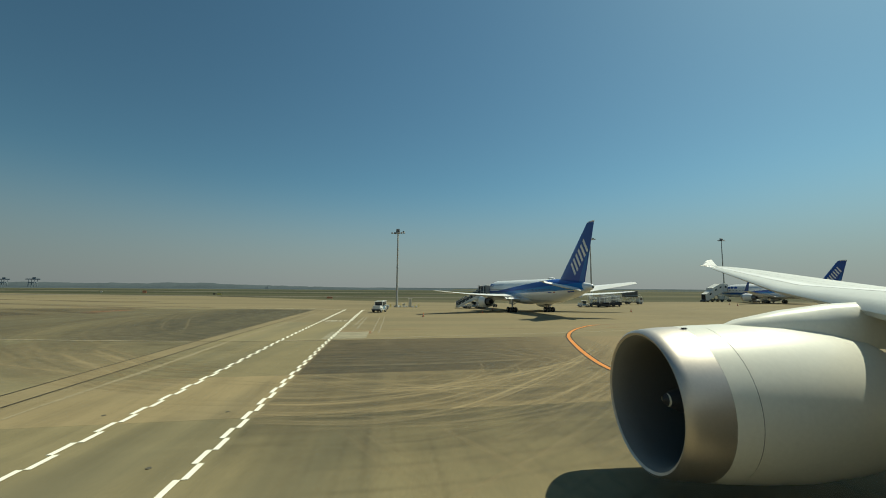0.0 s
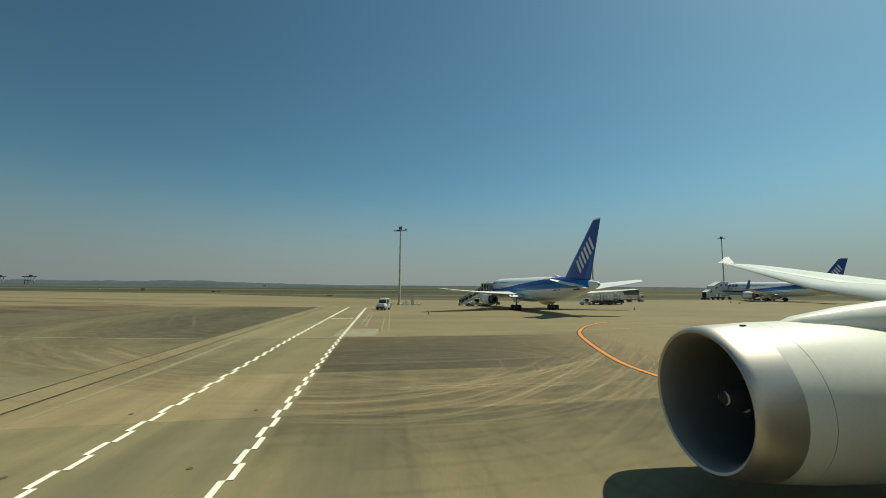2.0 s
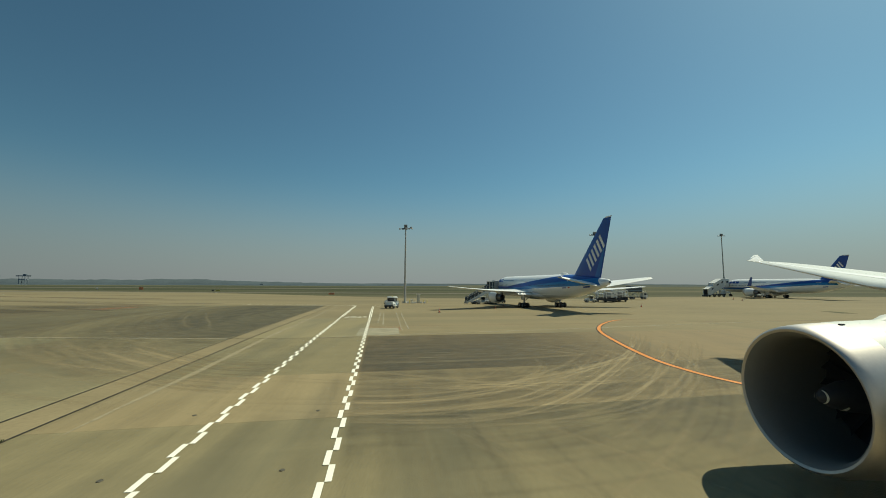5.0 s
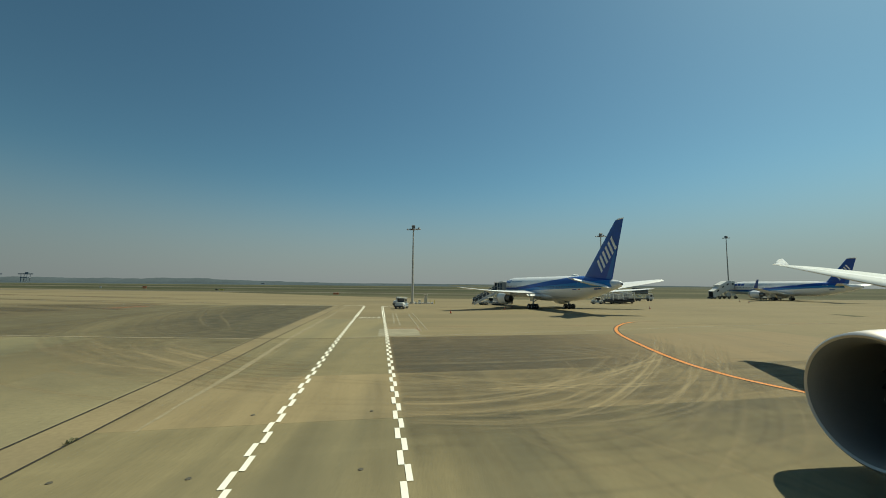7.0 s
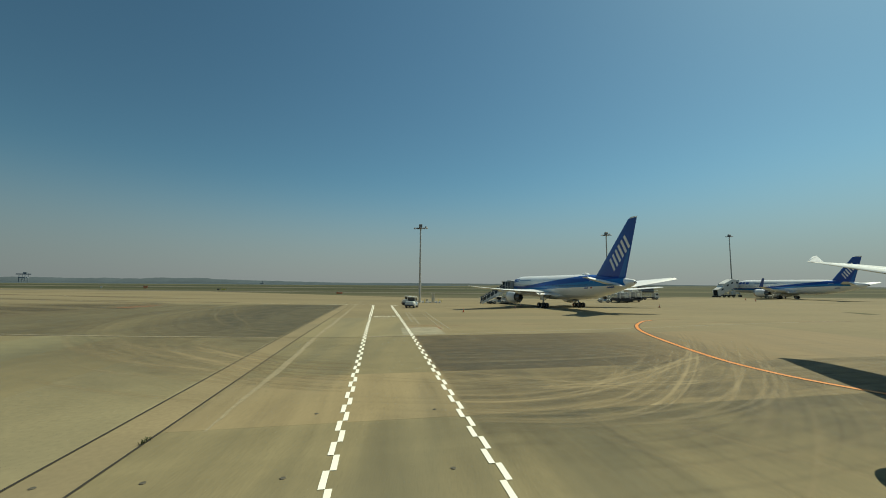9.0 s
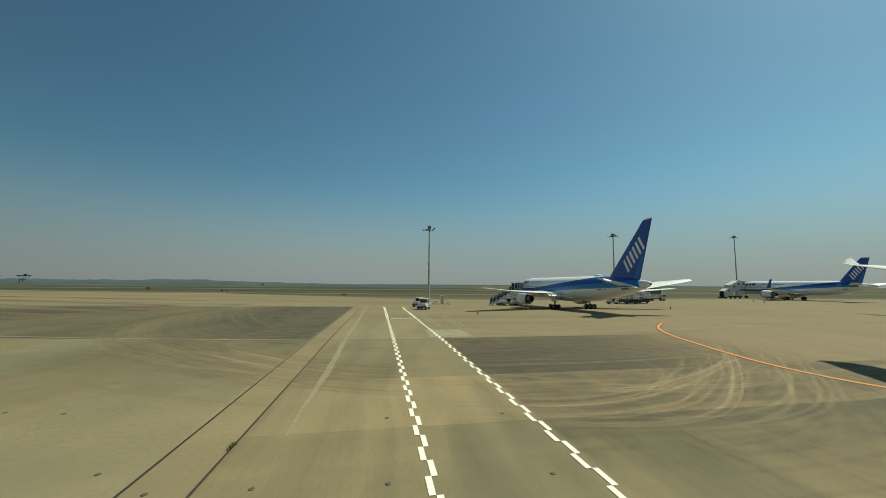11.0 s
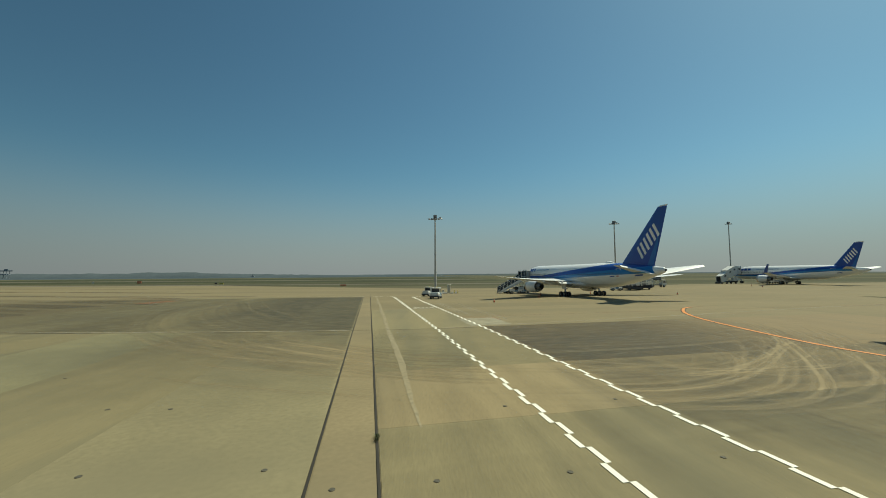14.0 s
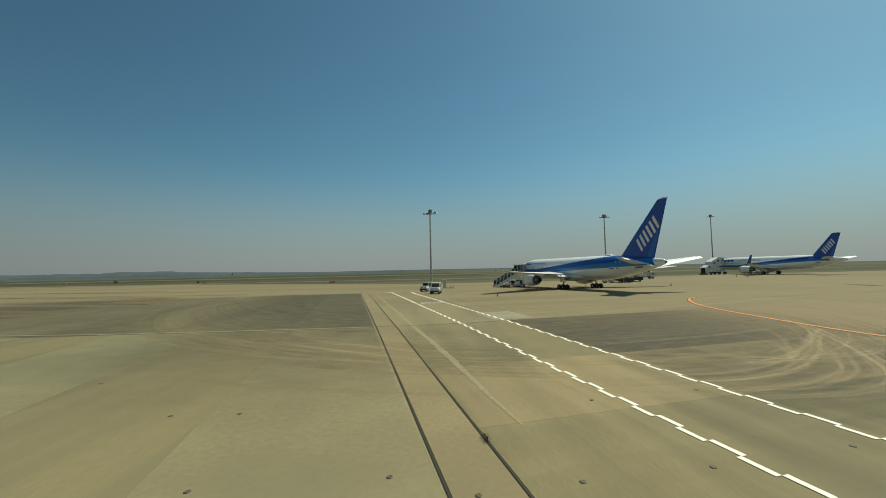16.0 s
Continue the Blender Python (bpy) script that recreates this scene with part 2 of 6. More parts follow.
def livery(name, ztop, slope, band, low, cut):
    """White hull paint with a blue cheat band that climbs towards the tail, a light-blue lower edge and a grey belly."""
    m = material(name, (0.90, 0.90, 0.88), 0.36, var=0.03, scale=0.4, coat=0.15)
    nt = m.node_tree
    b = nt.nodes["Principled BSDF"]
    base = b.inputs["Base Color"].links[0].from_socket
    tc = nt.nodes.new("ShaderNodeTexCoord")
    sp = nt.nodes.new("ShaderNodeSeparateXYZ")
    nt.links.new(tc.outputs["Object"], sp.inputs[0])
    curve = nt.nodes.new("ShaderNodeMapRange")
    curve.inputs["From Min"].default_value, curve.inputs["From Max"].default_value = slope[0], slope[1]
    curve.inputs["To Min"].default_value, curve.inputs["To Max"].default_value = ztop[0], ztop[1]
    nt.links.new(sp.outputs["Y"], curve.inputs[0])
    diff = nt.nodes.new("ShaderNodeMath")
    diff.operation = "SUBTRACT"
    nt.links.new(sp.outputs["Z"], diff.inputs[0])
    nt.links.new(curve.outputs[0], diff.inputs[1])
    width = nt.nodes.new("ShaderNodeMapRange")
    width.inputs["From Min"].default_value, width.inputs["From Max"].default_value = slope[0], slope[1]
    width.inputs["To Min"].default_value, width.inputs["To Max"].default_value = band[0], band[1]
    nt.links.new(sp.outputs["Y"], width.inputs[0])
    div = nt.nodes.new("ShaderNodeMath")
    div.operation = "DIVIDE"
    nt.links.new(diff.outputs[0], div.inputs[0])
    nt.links.new(width.outputs[0], div.inputs[1])
    lean = nt.nodes.new("ShaderNodeMath")  # the band ends ahead of the tail cone along a slanted edge
    lean.operation, lean.inputs[1].default_value = "MULTIPLY_ADD", -0.6
    nt.links.new(sp.outputs["Z"], lean.inputs[0])
    nt.links.new(sp.outputs["Y"], lean.inputs[2])
    ahead = nt.nodes.new("ShaderNodeMath")
    ahead.operation, ahead.inputs[1].default_value = "GREATER_THAN", cut
    nt.links.new(lean.outputs[0], ahead.inputs[0])
    last = base
    for lo, hi, col in ((-99, low, (0.66, 0.66, 0.65)), ):
        t = nt.nodes.new("ShaderNodeMath")
        t.operation = "LESS_THAN"
        t.inputs[1].default_value = hi
        nt.links.new(sp.outputs["Z"], t.inputs[0])
        mx = nt.nodes.new("ShaderNodeMix")
        mx.data_type = "RGBA"
        mx.inputs[7].default_value = (*col, 1)
        nt.links.new(t.outputs[0], mx.inputs[0])
        nt.links.new(last, mx.inputs[6])
        last = mx.outputs[2]
    for lo, hi, col in ((-0.75, 0.0, (0.03, 0.22, 0.52)), (0.0, 1.0, (0.012, 0.075, 0.36))):
        a, c = nt.nodes.new("ShaderNodeMath"), nt.nodes.new("ShaderNodeMath")
        a.operation, c.operation = "GREATER_THAN", "LESS_THAN"
        a.inputs[1].default_value, c.inputs[1].default_value = lo, hi
        nt.links.new(div.outputs[0], a.inputs[0])
        nt.links.new(div.outputs[0], c.inputs[0])
        mu = nt.nodes.new("ShaderNodeMath")
        mu.operation = "MULTIPLY"
        nt.links.new(a.outputs[0], mu.inputs[0])
        nt.links.new(c.outputs[0], mu.inputs[1])
        stop = nt.nodes.new("ShaderNodeMath")
        stop.operation = "MULTIPLY"
        nt.links.new(mu.outputs[0], stop.inputs[0])
        nt.links.new(ahead.outputs[0], stop.inputs[1])
        mu = stop
        mx = nt.nodes.new("ShaderNodeMix")
        mx.data_type = "RGBA"
        mx.inputs[7].default_value = (*col, 1)
        nt.links.new(mu.outputs[0], mx.inputs[0])
        nt.links.new(last, mx.inputs[6])
        last = mx.outputs[2]
    nt.links.new(last, b.inputs["Base Color"])
    return m


# ---- mesh helpers ----
class Shape:
    """Collects the faces of one mesh."""

    def __init__(self):
        self.v, self.f = [], []

    def add(self, verts, faces):
        k = len(self.v)
        self.v += [tuple(p) for p in verts]
        self.f += [tuple(i + k for i in f) for f in faces]
        return self

    def box(self, cx, cy, cz, sx, sy, sz, turn=None, bevel=0.0):
        """A box round a centre, its upright and top edges chamfered by bevel."""
        x, y, z, c = sx / 2, sy / 2, sz / 2, min(bevel, sx / 2.01, sy / 2.01, sz / 2.01)
        if c <= 0:
            vs = [(i * x, j * y, k * z) for k in (-1, 1) for j in (-1, 1) for i in (-1, 1)]
            fs = [(0, 2, 3, 1), (4, 5, 7, 6), (0, 1, 5, 4), (2, 6, 7, 3), (0, 4, 6, 2), (1, 3, 7, 5)]
        else:
            ring = lambda d, zz: [(s * (x - (c if q else 0) - d), r * (y - (0 if q else c) - d), zz) for s, r, q in
                                  ((-1, -1, 1), (1, -1, 1), (1, -1, 0), (1, 1, 0), (1, 1, 1), (-1, 1, 1), (-1, 1, 0), (-1, -1, 0))]
            rings = [ring(c * 0.7, -z), ring(0, -z + c), ring(0, z - c), ring(c * 0.7, z)]
            vs = sum(rings, [])
            fs = [tuple(range(7, -1, -1)), tuple(range(24, 32))]
            fs += [(8 * i + j, 8 * i + (j + 1) % 8, 8 * i + 8 + (j + 1) % 8, 8 * i + 8 + j) for i in range(3) for j in range(8)]
        m = Matrix.Translation((cx, cy, cz)) @ (turn or Matrix())
        return self.add([m @ Vector(p) for p in vs], fs)

    def loft(self, rings, caps=True, closed=True):
        n = len(rings[0])
        fs = []
        for i in range(len(rings) - 1):
            for j in range(n if closed else n - 1):
                fs.append((i * n + j, i * n + (j + 1) % n, (i + 1) * n + (j + 1) % n, (i + 1) * n + j))
        if caps:
            fs += [tuple(range(n - 1, -1, -1)), tuple(range((len(rings) - 1) * n, len(rings) * n))]
        return self.add(sum(rings, []), fs)

    def tube(self, p, q, r0, r1=None, n=10, caps=True):
        p, q = Vector(p), Vector(q)
        r1 = r0 if r1 is None else r1
        m = (q - p).to_track_quat("Z", "Y").to_matrix()
        ring = lambda c, r: [c + m @ Vector((r * math.cos(2 * math.pi * i / n), r * math.sin(2 * math.pi * i / n), 0)) for i in range(n)]
        return self.loft([ring(p, r0), ring(q, r1)], caps)

    def spin(self, axis_pose, profile, n=32):
        """A profile of (along, radius) turned round the local x axis of a pose."""
        rings = [[axis_pose @ Vector((a, r * math.cos(2 * math.pi * i / n), r * math.sin(2 * math.pi * i / n))) for i in range(n)] for a, r in profile]
        return self.loft(rings, caps=False)

    def mesh(self, name, smooth=None):
        me = bpy.data.meshes.new(name)
        me.from_pydata(self.v, [], self.f)
        bm = bmesh.new()
        bm.from_mesh(me)
        bmesh.ops.recalc_face_normals(bm, faces=bm.faces)
        bm.to_mesh(me)
        bm.free()
        if smooth is not None:
            for p in me.polygons:
                p.use_smooth = True
            me.set_sharp_from_angle(angle=radians(smooth))
        return me


def part(name, shape, mat, parent=None, label="", smooth=None, kind=""):
    """One mesh object under a thing or a part, or a thing of its own."""
    me = shape.mesh(name, smooth) if isinstance(shape, Shape) else shape
    if not me.materials:
        me.materials.append(mat)
    ob = new(name, me)
    if parent:
        ob.parent = parent
    return tagged(ob, label, kind=kind)


def thing(name, m, label, category, group=""):
    ob = new(name)
    ob.empty_display_size = 0.3
    ob.matrix_world = m
    return tagged(ob, label, category, group)


def bezier(p0, p1, p2, n=24):
    return [((1 - t) ** 2 * p0[0] + 2 * t * (1 - t) * p1[0] + t * t * p2[0], (1 - t) ** 2 * p0[1] + 2 * t * (1 - t) * p1[1] + t * t * p2[1]) for t in [i / n for i in range(n + 1)]]


def ribbon(shape, pts, width, z, across=1):
    """A flat strip along a line, in short steps."""
    fine = [pts[0]]
    for p, q in zip(pts, pts[1:]):
        n = max(1, math.ceil(math.dist(p, q) / 5))
        fine += [(p[0] + (q[0] - p[0]) * k / n, p[1] + (q[1] - p[1]) * k / n) for k in range(1, n + 1)]
    pts, rows = fine, []
    for i, p in enumerate(pts):
        a, b = Vector(pts[max(0, i - 1)]), Vector(pts[min(len(pts) - 1, i + 1)])
        d = (b - a).normalized()
        nrm = Vector((-d.y, d.x))
        row = []
        for j in range(across + 1):
            s = j / across * 2 - 1
            q = Vector(p) + nrm * (s * width / 2)
            row.append((q.x, q.y, z))
        rows.append(row)
    shape.loft(rows, caps=False, closed=False)


class FilmSheet:
    """A fine sheet just over the concrete that holds how much rubber and how much scrubbing each spot has."""

    def __init__(self, x0, x1, y0, y1, step):
        self.x, self.y, self.step = np.arange(x0, x1, step), np.arange(y0, y1, step), step
        self.dark = np.zeros((len(self.y), len(self.x)))
        self.pale = np.zeros_like(self.dark)
        self.gx, self.gy = np.meshgrid(self.x, self.y)

    def track(self, line, width, amount, pale=False):
        """A tyre track along a line, soft at its sides and ends."""
        pts, grid, st = np.array(line), self.pale if pale else self.dark, self.step
        seg = np.hypot(*np.diff(pts, axis=0).T)
        along = np.concatenate(([0], np.cumsum(seg)))
        s = np.arange(0, along[-1], st * 0.7)
        xs, ys = np.interp(s, along, pts[:, 0]), np.interp(s, along, pts[:, 1])
        ends = np.clip(np.minimum(s, along[-1] - s) / (0.22 * along[-1]), 0, 1)
        mark = np.zeros_like(grid)
        r = max(1, int(width * 1.3 / st) + 1)
        for px_, py_, e in zip(xs, ys, ends):
            i, j = int((px_ - self.x[0]) / st), int((py_ - self.y[0]) / st)
            if i < r or j < r or i >= len(self.x) - r - 1 or j >= len(self.y) - r - 1:
                continue
            w = (slice(j - r, j + r + 2), slice(i - r, i + r + 2))
            d = np.exp(-(((self.gx[w] - px_) ** 2 + (self.gy[w] - py_) ** 2) / (width * 0.6) ** 2) ** 2.5) * e * amount
            mark[w] = np.maximum(mark[w], d)
        grid += mark * (1 - grid)

    def build(self, z, label):
        alpha = np.clip(1 - (1 - np.clip(self.dark, 0, 0.9)) * (1 - self.pale), 0, 0.92)
        n, k = len(self.x), len(self.y)
        me = bpy.data.meshes.new("tyre_marks")
        verts = np.stack((self.gx.ravel(), self.gy.ravel(), np.full(n * k, z)), 1)
        idx = np.arange(n * k).reshape(k, n)
        keep = np.maximum.reduce((alpha[:-1, :-1], alpha[1:, :-1], alpha[:-1, 1:], alpha[1:, 1:])) > 0.01
        faces = np.stack((idx[:-1, :-1], idx[:-1, 1:], idx[1:, 1:], idx[1:, :-1]), -1)[keep]
        used, inverse = np.unique(faces, return_inverse=True)
        me.from_pydata(verts[used].tolist(), [], inverse.reshape(faces.shape).tolist())
        for name, data in (("film", alpha), ("scrub", np.clip(self.pale / np.maximum(alpha, 1e-4), 0, 1))):
            at = me.attributes.new(name, "FLOAT", "POINT")
            at.data.foreach_set("value", data.ravel()[used].astype(np.float32))
        me.materials.append(M_FILM)
        tagged(new("tyre_marks", me), label, "tyre marks", kind="stuff")


def smooth_line(ctrl, n=8):
    """A smooth line through control points."""
    out = []
    for i in range(len(ctrl) - 1):
        p = [Vector(ctrl[max(0, min(len(ctrl) - 1, i + k))]) for k in (-1, 0, 1, 2)]
        for j in range(n):
            t = j / n
            q = 0.5 * (2 * p[1] + (p[2] - p[0]) * t + (2 * p[0] - 5 * p[1] + 4 * p[2] - p[3]) * t * t + (3 * p[1] - p[0] - 3 * p[2] + p[3]) * t ** 3)
            out.append((q.x, q.y))
    return out + [tuple(ctrl[-1])]


CROSS = 0.17  # the slope of the cross joints
SKEW = -0.156  # how far the service road drifts in x for each metre of y


def road(x0, y):
    return x0 + SKEW * y


FALL = 0.0085  # the apron falls away for drainage beyond the long cross joint


def joint_y(x, y):
    """Where the joint lies from which the apron falls away."""
    return 35.0 + CROSS * min(max(x - SKEW * y + 9.1, -5.9), 49.0)


def drop(x, y):
    y = min(y, 170.0)
    return -FALL * max(0.0, y - joint_y(x, y)) * min(1.0, max(0.0, (92.0 - x) / 42.0))


# ---- ground ----
def ground():
    s = Shape()
    # one sheet out to the horizon, finer towards the camera
    edges = [-4800, -2000, -900, -400, -150, -50, 50, 150, 400, 900, 2000, 4800]
    deep = [-4800, -900, -100, 30, 46, 170, 400, 900, 2000, 4800]
    n = len(edges)
    s.add([(x, y, drop(x, y) - 0.1) for y in deep for x in edges], [(j * n + i, j * n + i + 1, (j + 1) * n + i + 1, (j + 1) * n + i) for j in range(len(deep) - 1) for i in range(n - 1)])
    tagged(part("ground", s, M_GRASS), "dry mown airfield grass reaching to the horizon", "ground", kind="structure")
    a = Shape()
    pts = [(-420, -60), (420, -60), (420, 168), (130, 160), (40, 158), (-20, 170), (-90, 215), (-180, 270), (-420, 330)]
    far = sorted(pts[2:])
    xs = [-420, -300, -180, -90, -60, -40, -20.4, -10, 0, 10, 20, 33.5, 50, 71, 92, 130, 200, 420]
    rows = []
    for x in xs:
        edge = float(np.interp(x, [p[0] for p in far], [p[1] for p in far]))
        yj = 35.0
        for _ in range(4):
            yj = joint_y(x, yj)
        ys = (-60, yj, min(edge, 170.0) - 0.2, edge)
        rows.append([(x, y, drop(x, y) - 0.012) for y in ys] + [(x, edge, drop(x, edge) - 0.3)])
    a.loft(rows, caps=False, closed=False)
    tagged(part("road", a, M_APRON), "weathered tan concrete airport apron with tyre marks", "apron", kind="structure")
    for name, y0, y1, mat, lab in (("taxiway_far", 196, 214, M_TAXI, "pale grey taxiway strip across the grass"), ("taxiway_outer", 420, 470, M_TAXI, "far pale runway strip beyond the grass"),
                                   ("grass_strip", 300, 392, M_GREEN, "dark green grass strip beside the taxiway"), ("grass_far", 560, 760, M_GREEN, "dark green far airfield grass"), ("water", 1250, 4700, M_SEA, "hazy blue-grey sea beyond the airfield")):
        w = Shape()
        k = 0.10 if y1 < 1000 else 0
        w.add([(-1500 if y1 < 1000 else -4700, y0 + 1500 * k, -0.03), (1500 if y1 < 1000 else 4700, y0 - 500 * k, -0.03), (1500 if y1 < 1000 else 4700, y1 - 500 * k, -0.03), (-1500 if y1 < 1000 else -4700, y1 + 1500 * k, -0.03)], [(0, 1, 2, 3)])
        tagged(part(name, w, mat), lab, "ground", kind="structure")


def hills():
    rnd = random.Random(4)
    # shore and tree belt share the hill colour with its painted-in haze
    for name, x0, x1, y, h, label in (("backdrop_hills", -4700, -500, 3300, 50, "low hazy wooded hills on the horizon"), ("backdrop_shore", -2200, 4700, 3500, 15, "thin hazy far shore line"), ("backdrop_trees", -2600, 4200, 1240, 3, "far low haze-tinted belt of dark trees along the sea wall")):
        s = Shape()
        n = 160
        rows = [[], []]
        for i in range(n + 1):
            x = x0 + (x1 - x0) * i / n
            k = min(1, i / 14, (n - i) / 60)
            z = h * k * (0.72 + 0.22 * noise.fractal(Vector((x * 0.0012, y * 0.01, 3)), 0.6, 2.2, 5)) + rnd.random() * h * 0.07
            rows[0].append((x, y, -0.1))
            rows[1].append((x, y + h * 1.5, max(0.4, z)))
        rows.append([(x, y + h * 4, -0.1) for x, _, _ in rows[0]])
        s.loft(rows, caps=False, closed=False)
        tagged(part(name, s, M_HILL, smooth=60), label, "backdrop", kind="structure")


def gantry_crane(x, y, size):
    c = thing("harbour_crane", pose(x, y, 0, 0, 0, 8), "hazy blue-grey container gantry crane far off on the shore", "crane", "harbour cranes")
    c.scale = (1, 1, 1.4)
    for lx in (-0.3, 0.3):
        for ly in (-0.2, 0.2):
            part("leg", Shape().tube((lx * size, ly * size, 0), (lx * size, ly * size, 0.62 * size), 0.035 * size, n=6), M_CRANE, c)
    part("beam", Shape().box(0, 0, 0.64 * size, 1.5 * size, 0.12 * size, 0.08 * size), M_CRANE, c)
    part("cross_beam", Shape().box(0, 0, 0.35 * size, 0.68 * size, 0.5 * size, 0.06 * size), M_CRANE, c)
    part("machine_house", Shape().box(0.15 * size, 0, 0.73 * size, 0.35 * size, 0.2 * size, 0.12 * size), M_CRANE, c)


ground()
hills()
for cx, cy, cs in ((-2645, 2480, 56), (-2840, 2480, 54)):
    gantry_crane(cx, cy, cs)


def control_tower(x, y, h):
    t = thing("control_tower", pose(x, y, -0.1), "far hazy grey airport control tower on the horizon", "control tower")
    part("base_building", Shape().box(0, 0, 0.16 * h, 1.5 * h, 0.8 * h, 0.32 * h, bevel=0.02 * h), M_CRANE, t)
    part("shaft", Shape().tube((0, 0, 0.3 * h), (0, 0, 0.8 * h), 0.13 * h, 0.11 * h, 12), M_CRANE, t)
    part("tower_cab", Shape().tube((0, 0, 0.78 * h), (0, 0, h), 0.16 * h, 0.24 * h, 12), M_CRANE, t)
    part("cab_roof", Shape().tube((0, 0, h), (0, 0, 1.06 * h), 0.25 * h, 0.2 * h, 12), M_CRANE, t)


control_tower(-1144, 2500, 15)


# ---- markings ----
def zip_line(x0, y0, y1, label):
    """Two columns of white dashes side by side, staggered."""
    t = thing("lane_line", pose(0, 0, 0), label, "road marking", "service road lines")
    d = Vector((SKEW, 1)).normalized()
    nrm = Vector((d.y, -d.x))
    L, W = 0.916, 0.17
    dash = Shape()
    a, b = d * (L / 2), nrm * (W / 2)
    vs = [(-a - b), (a - b), (a + b), (-a + b)]
    dash.add([(p.x, p.y, 0.0) for p in vs] + [(p.x, p.y, 0.005) for p in vs], [(4, 5, 6, 7), (0, 1, 5, 4), (1, 2, 6, 5), (2, 3, 7, 6), (3, 0, 4, 7)])
    me = dash.mesh("dash")
    me.materials.append(M_WHITE_LINE)
    y, k = y0 - 12 * L * d.y, 0
    while y < y1:
        off = nrm * (W / 2 if k % 2 else -W / 2)
        o = part("dash", me, M_WHITE_LINE, t)
        o.location = (road(x0, y) + off.x, y + off.y, 0.012)
        y += L * d.y
        k += 1
    end = [(road(x0, y), y), (road(x0, 92), 92), (road(x0, 94) - 0.6, 95.5), (road(x0, 96) - 3.5, 97.4), (road(x0, 96) - 30, 101)] if x0 < -6 else [(road(x0, y), y), (road(x0, 90), 90), (road(x0, 93) + 0.4, 93.5), (road(x0, 95) + 2.2, 95.6)]
    for side in (-0.14, 0.14):
        s = Shape()
        ribbon(s, [(px_ + side, py_) for px_, py_ in smooth_line(end)], 0.15, 0.014, across=1)
        part("end_line", s, M_WHITE_LINE, t)


zip_line(-9.29, 5.81, 58.5, "white zipper-pattern service road edge line")
zip_line(-4.90, 5.355, 58.5, "white zipper-pattern service road edge line")


def line_mark(name, pts, width, mat, label, z=0.013):
    s = Shape()
    ribbon(s, pts, width, z, across=1)
    return tagged(part(name, s, mat), label, "road marking")


ORANGE = smooth_line([(27.5, 56.2), (24.0, 55.2), (21.5, 54.0), (19.4, 52.0), (15.9, 46.6), (13.2, 40.2), (11.5, 32.6), (10.5, 26.0), (10.5, 22.3), (11.3, 19.0), (13.6, 14.8), (17.5, 10.6), (24, 7), (34, 4.5)])
line_mark("taxi_line_border", ORANGE[14:], 0.58, M_BLACK_LINE, "dark worn border of an orange curved taxi line", 0.0125)
line_mark("taxi_line", ORANGE[14:], 0.35, M_ORANGE, "curved orange painted taxi guide line", 0.016)
line_mark("taxi_line", ORANGE[:15], 0.34, M_RED_LINE, "faded end of the orange taxi guide line", 0.016)


def worn_line(x0, ya, yb, mat, label):
    """An old painted line along the road: its sides wander and it thins out towards the near end."""
    r = random.Random(4)
    s, rows, y = Shape(), [], ya
    drift = 0.0
    while y < yb:
        drift = 0.8 * drift + r.uniform(-0.025, 0.025)
        half = 0.2 * min(1.0, 0.25 + (y - ya) / 12) * r.uniform(0.78, 1.12)
        mid = road(x0, y) + drift + 0.05 * math.sin(y * 0.31)
        rows.append([(mid - half, y, 0.013), (mid + half * r.uniform(0.85, 1.1), y, 0.013)])
        y += 0.7 if y < 45 else 2.5
    s.loft(rows, caps=False, closed=False)
    tagged(part("old_lane_line", s, mat), label, "road marking")


worn_line(-13.57, 12.4, 100, M_WORN, "worn pale painted line along the drain")
line_mark("apron_line", smooth_line([(-14.6, 34.9), (-7.2, 37.2), (4.2, 40.6), (13, 43.2), (26, 47.6), (44, 53.0), (80, 62)]), 0.36, M_FAINT, "faded pale apron boundary line")
line_mark("apron_line", smooth_line([(-22.3, 34.2), (-38, 34.6), (-54, 36.2), (-110, 44)]), 0.36, M_FAINT, "faded pale apron boundary line")
line_mark("cross_joint", smooth_line([(-22.2, 33.9), (-38, 34.25), (-54, 35.8), (-110, 43.5)]), 0.1, M_BLACK_LINE, "dark open joint beside the pale apron line", 0.0128)
line_mark("cross_joint", smooth_line([(-22.4, 34.3), (-17, 34.5), (-12, 35.2), (-9.5, 35.7)]), 0.09, M_BLACK_LINE, "dark open joint across the service road", 0.0128)
line_mark("red_line", [(-12, 45.0), (-2.9, 46.3), (12, 48.6), (27, 51.0), (60, 56.5)], 0.22, M_RED_LINE, "thin faded red stand boundary line")
for k, (a, b) in enumerate((((-95, 98), (-84, 97)), ((-83, 93), (-72, 94.5)))):
    line_mark("red_line", [a, b], 0.5, M_RED_LINE, "faded orange-red ground mark")
for xa, ya, xb, yb in ((-13.6, 69.7, -10.4, 47), (-14.1, 69.7, -11.5, 50), (-10.5, 69.7, -6.9, 42), (-11.1, 68, -7.6, 41.4)):
    line_mark("bay_line", [(xa, ya), (xb, yb)], 0.2, M_OLD_LINE if xa < -13 else M_FAINT, "thin white parking bay line")
line_mark("red_line", [(-71.2, 77), (-71.4, 81), (-70.9, 87)], 3.2, M_RED_LINE, "worn orange-red paint blot on the far apron")
line_mark("far_line", [(-160, 118), (-60, 106), (-30, 101)], 0.4, M_OLD_LINE, "faded white line across the far apron")
line_mark("far_line", [(-230, 150), (-120, 140)], 0.7, M_OLD_LINE, "faded white line across the far apron")
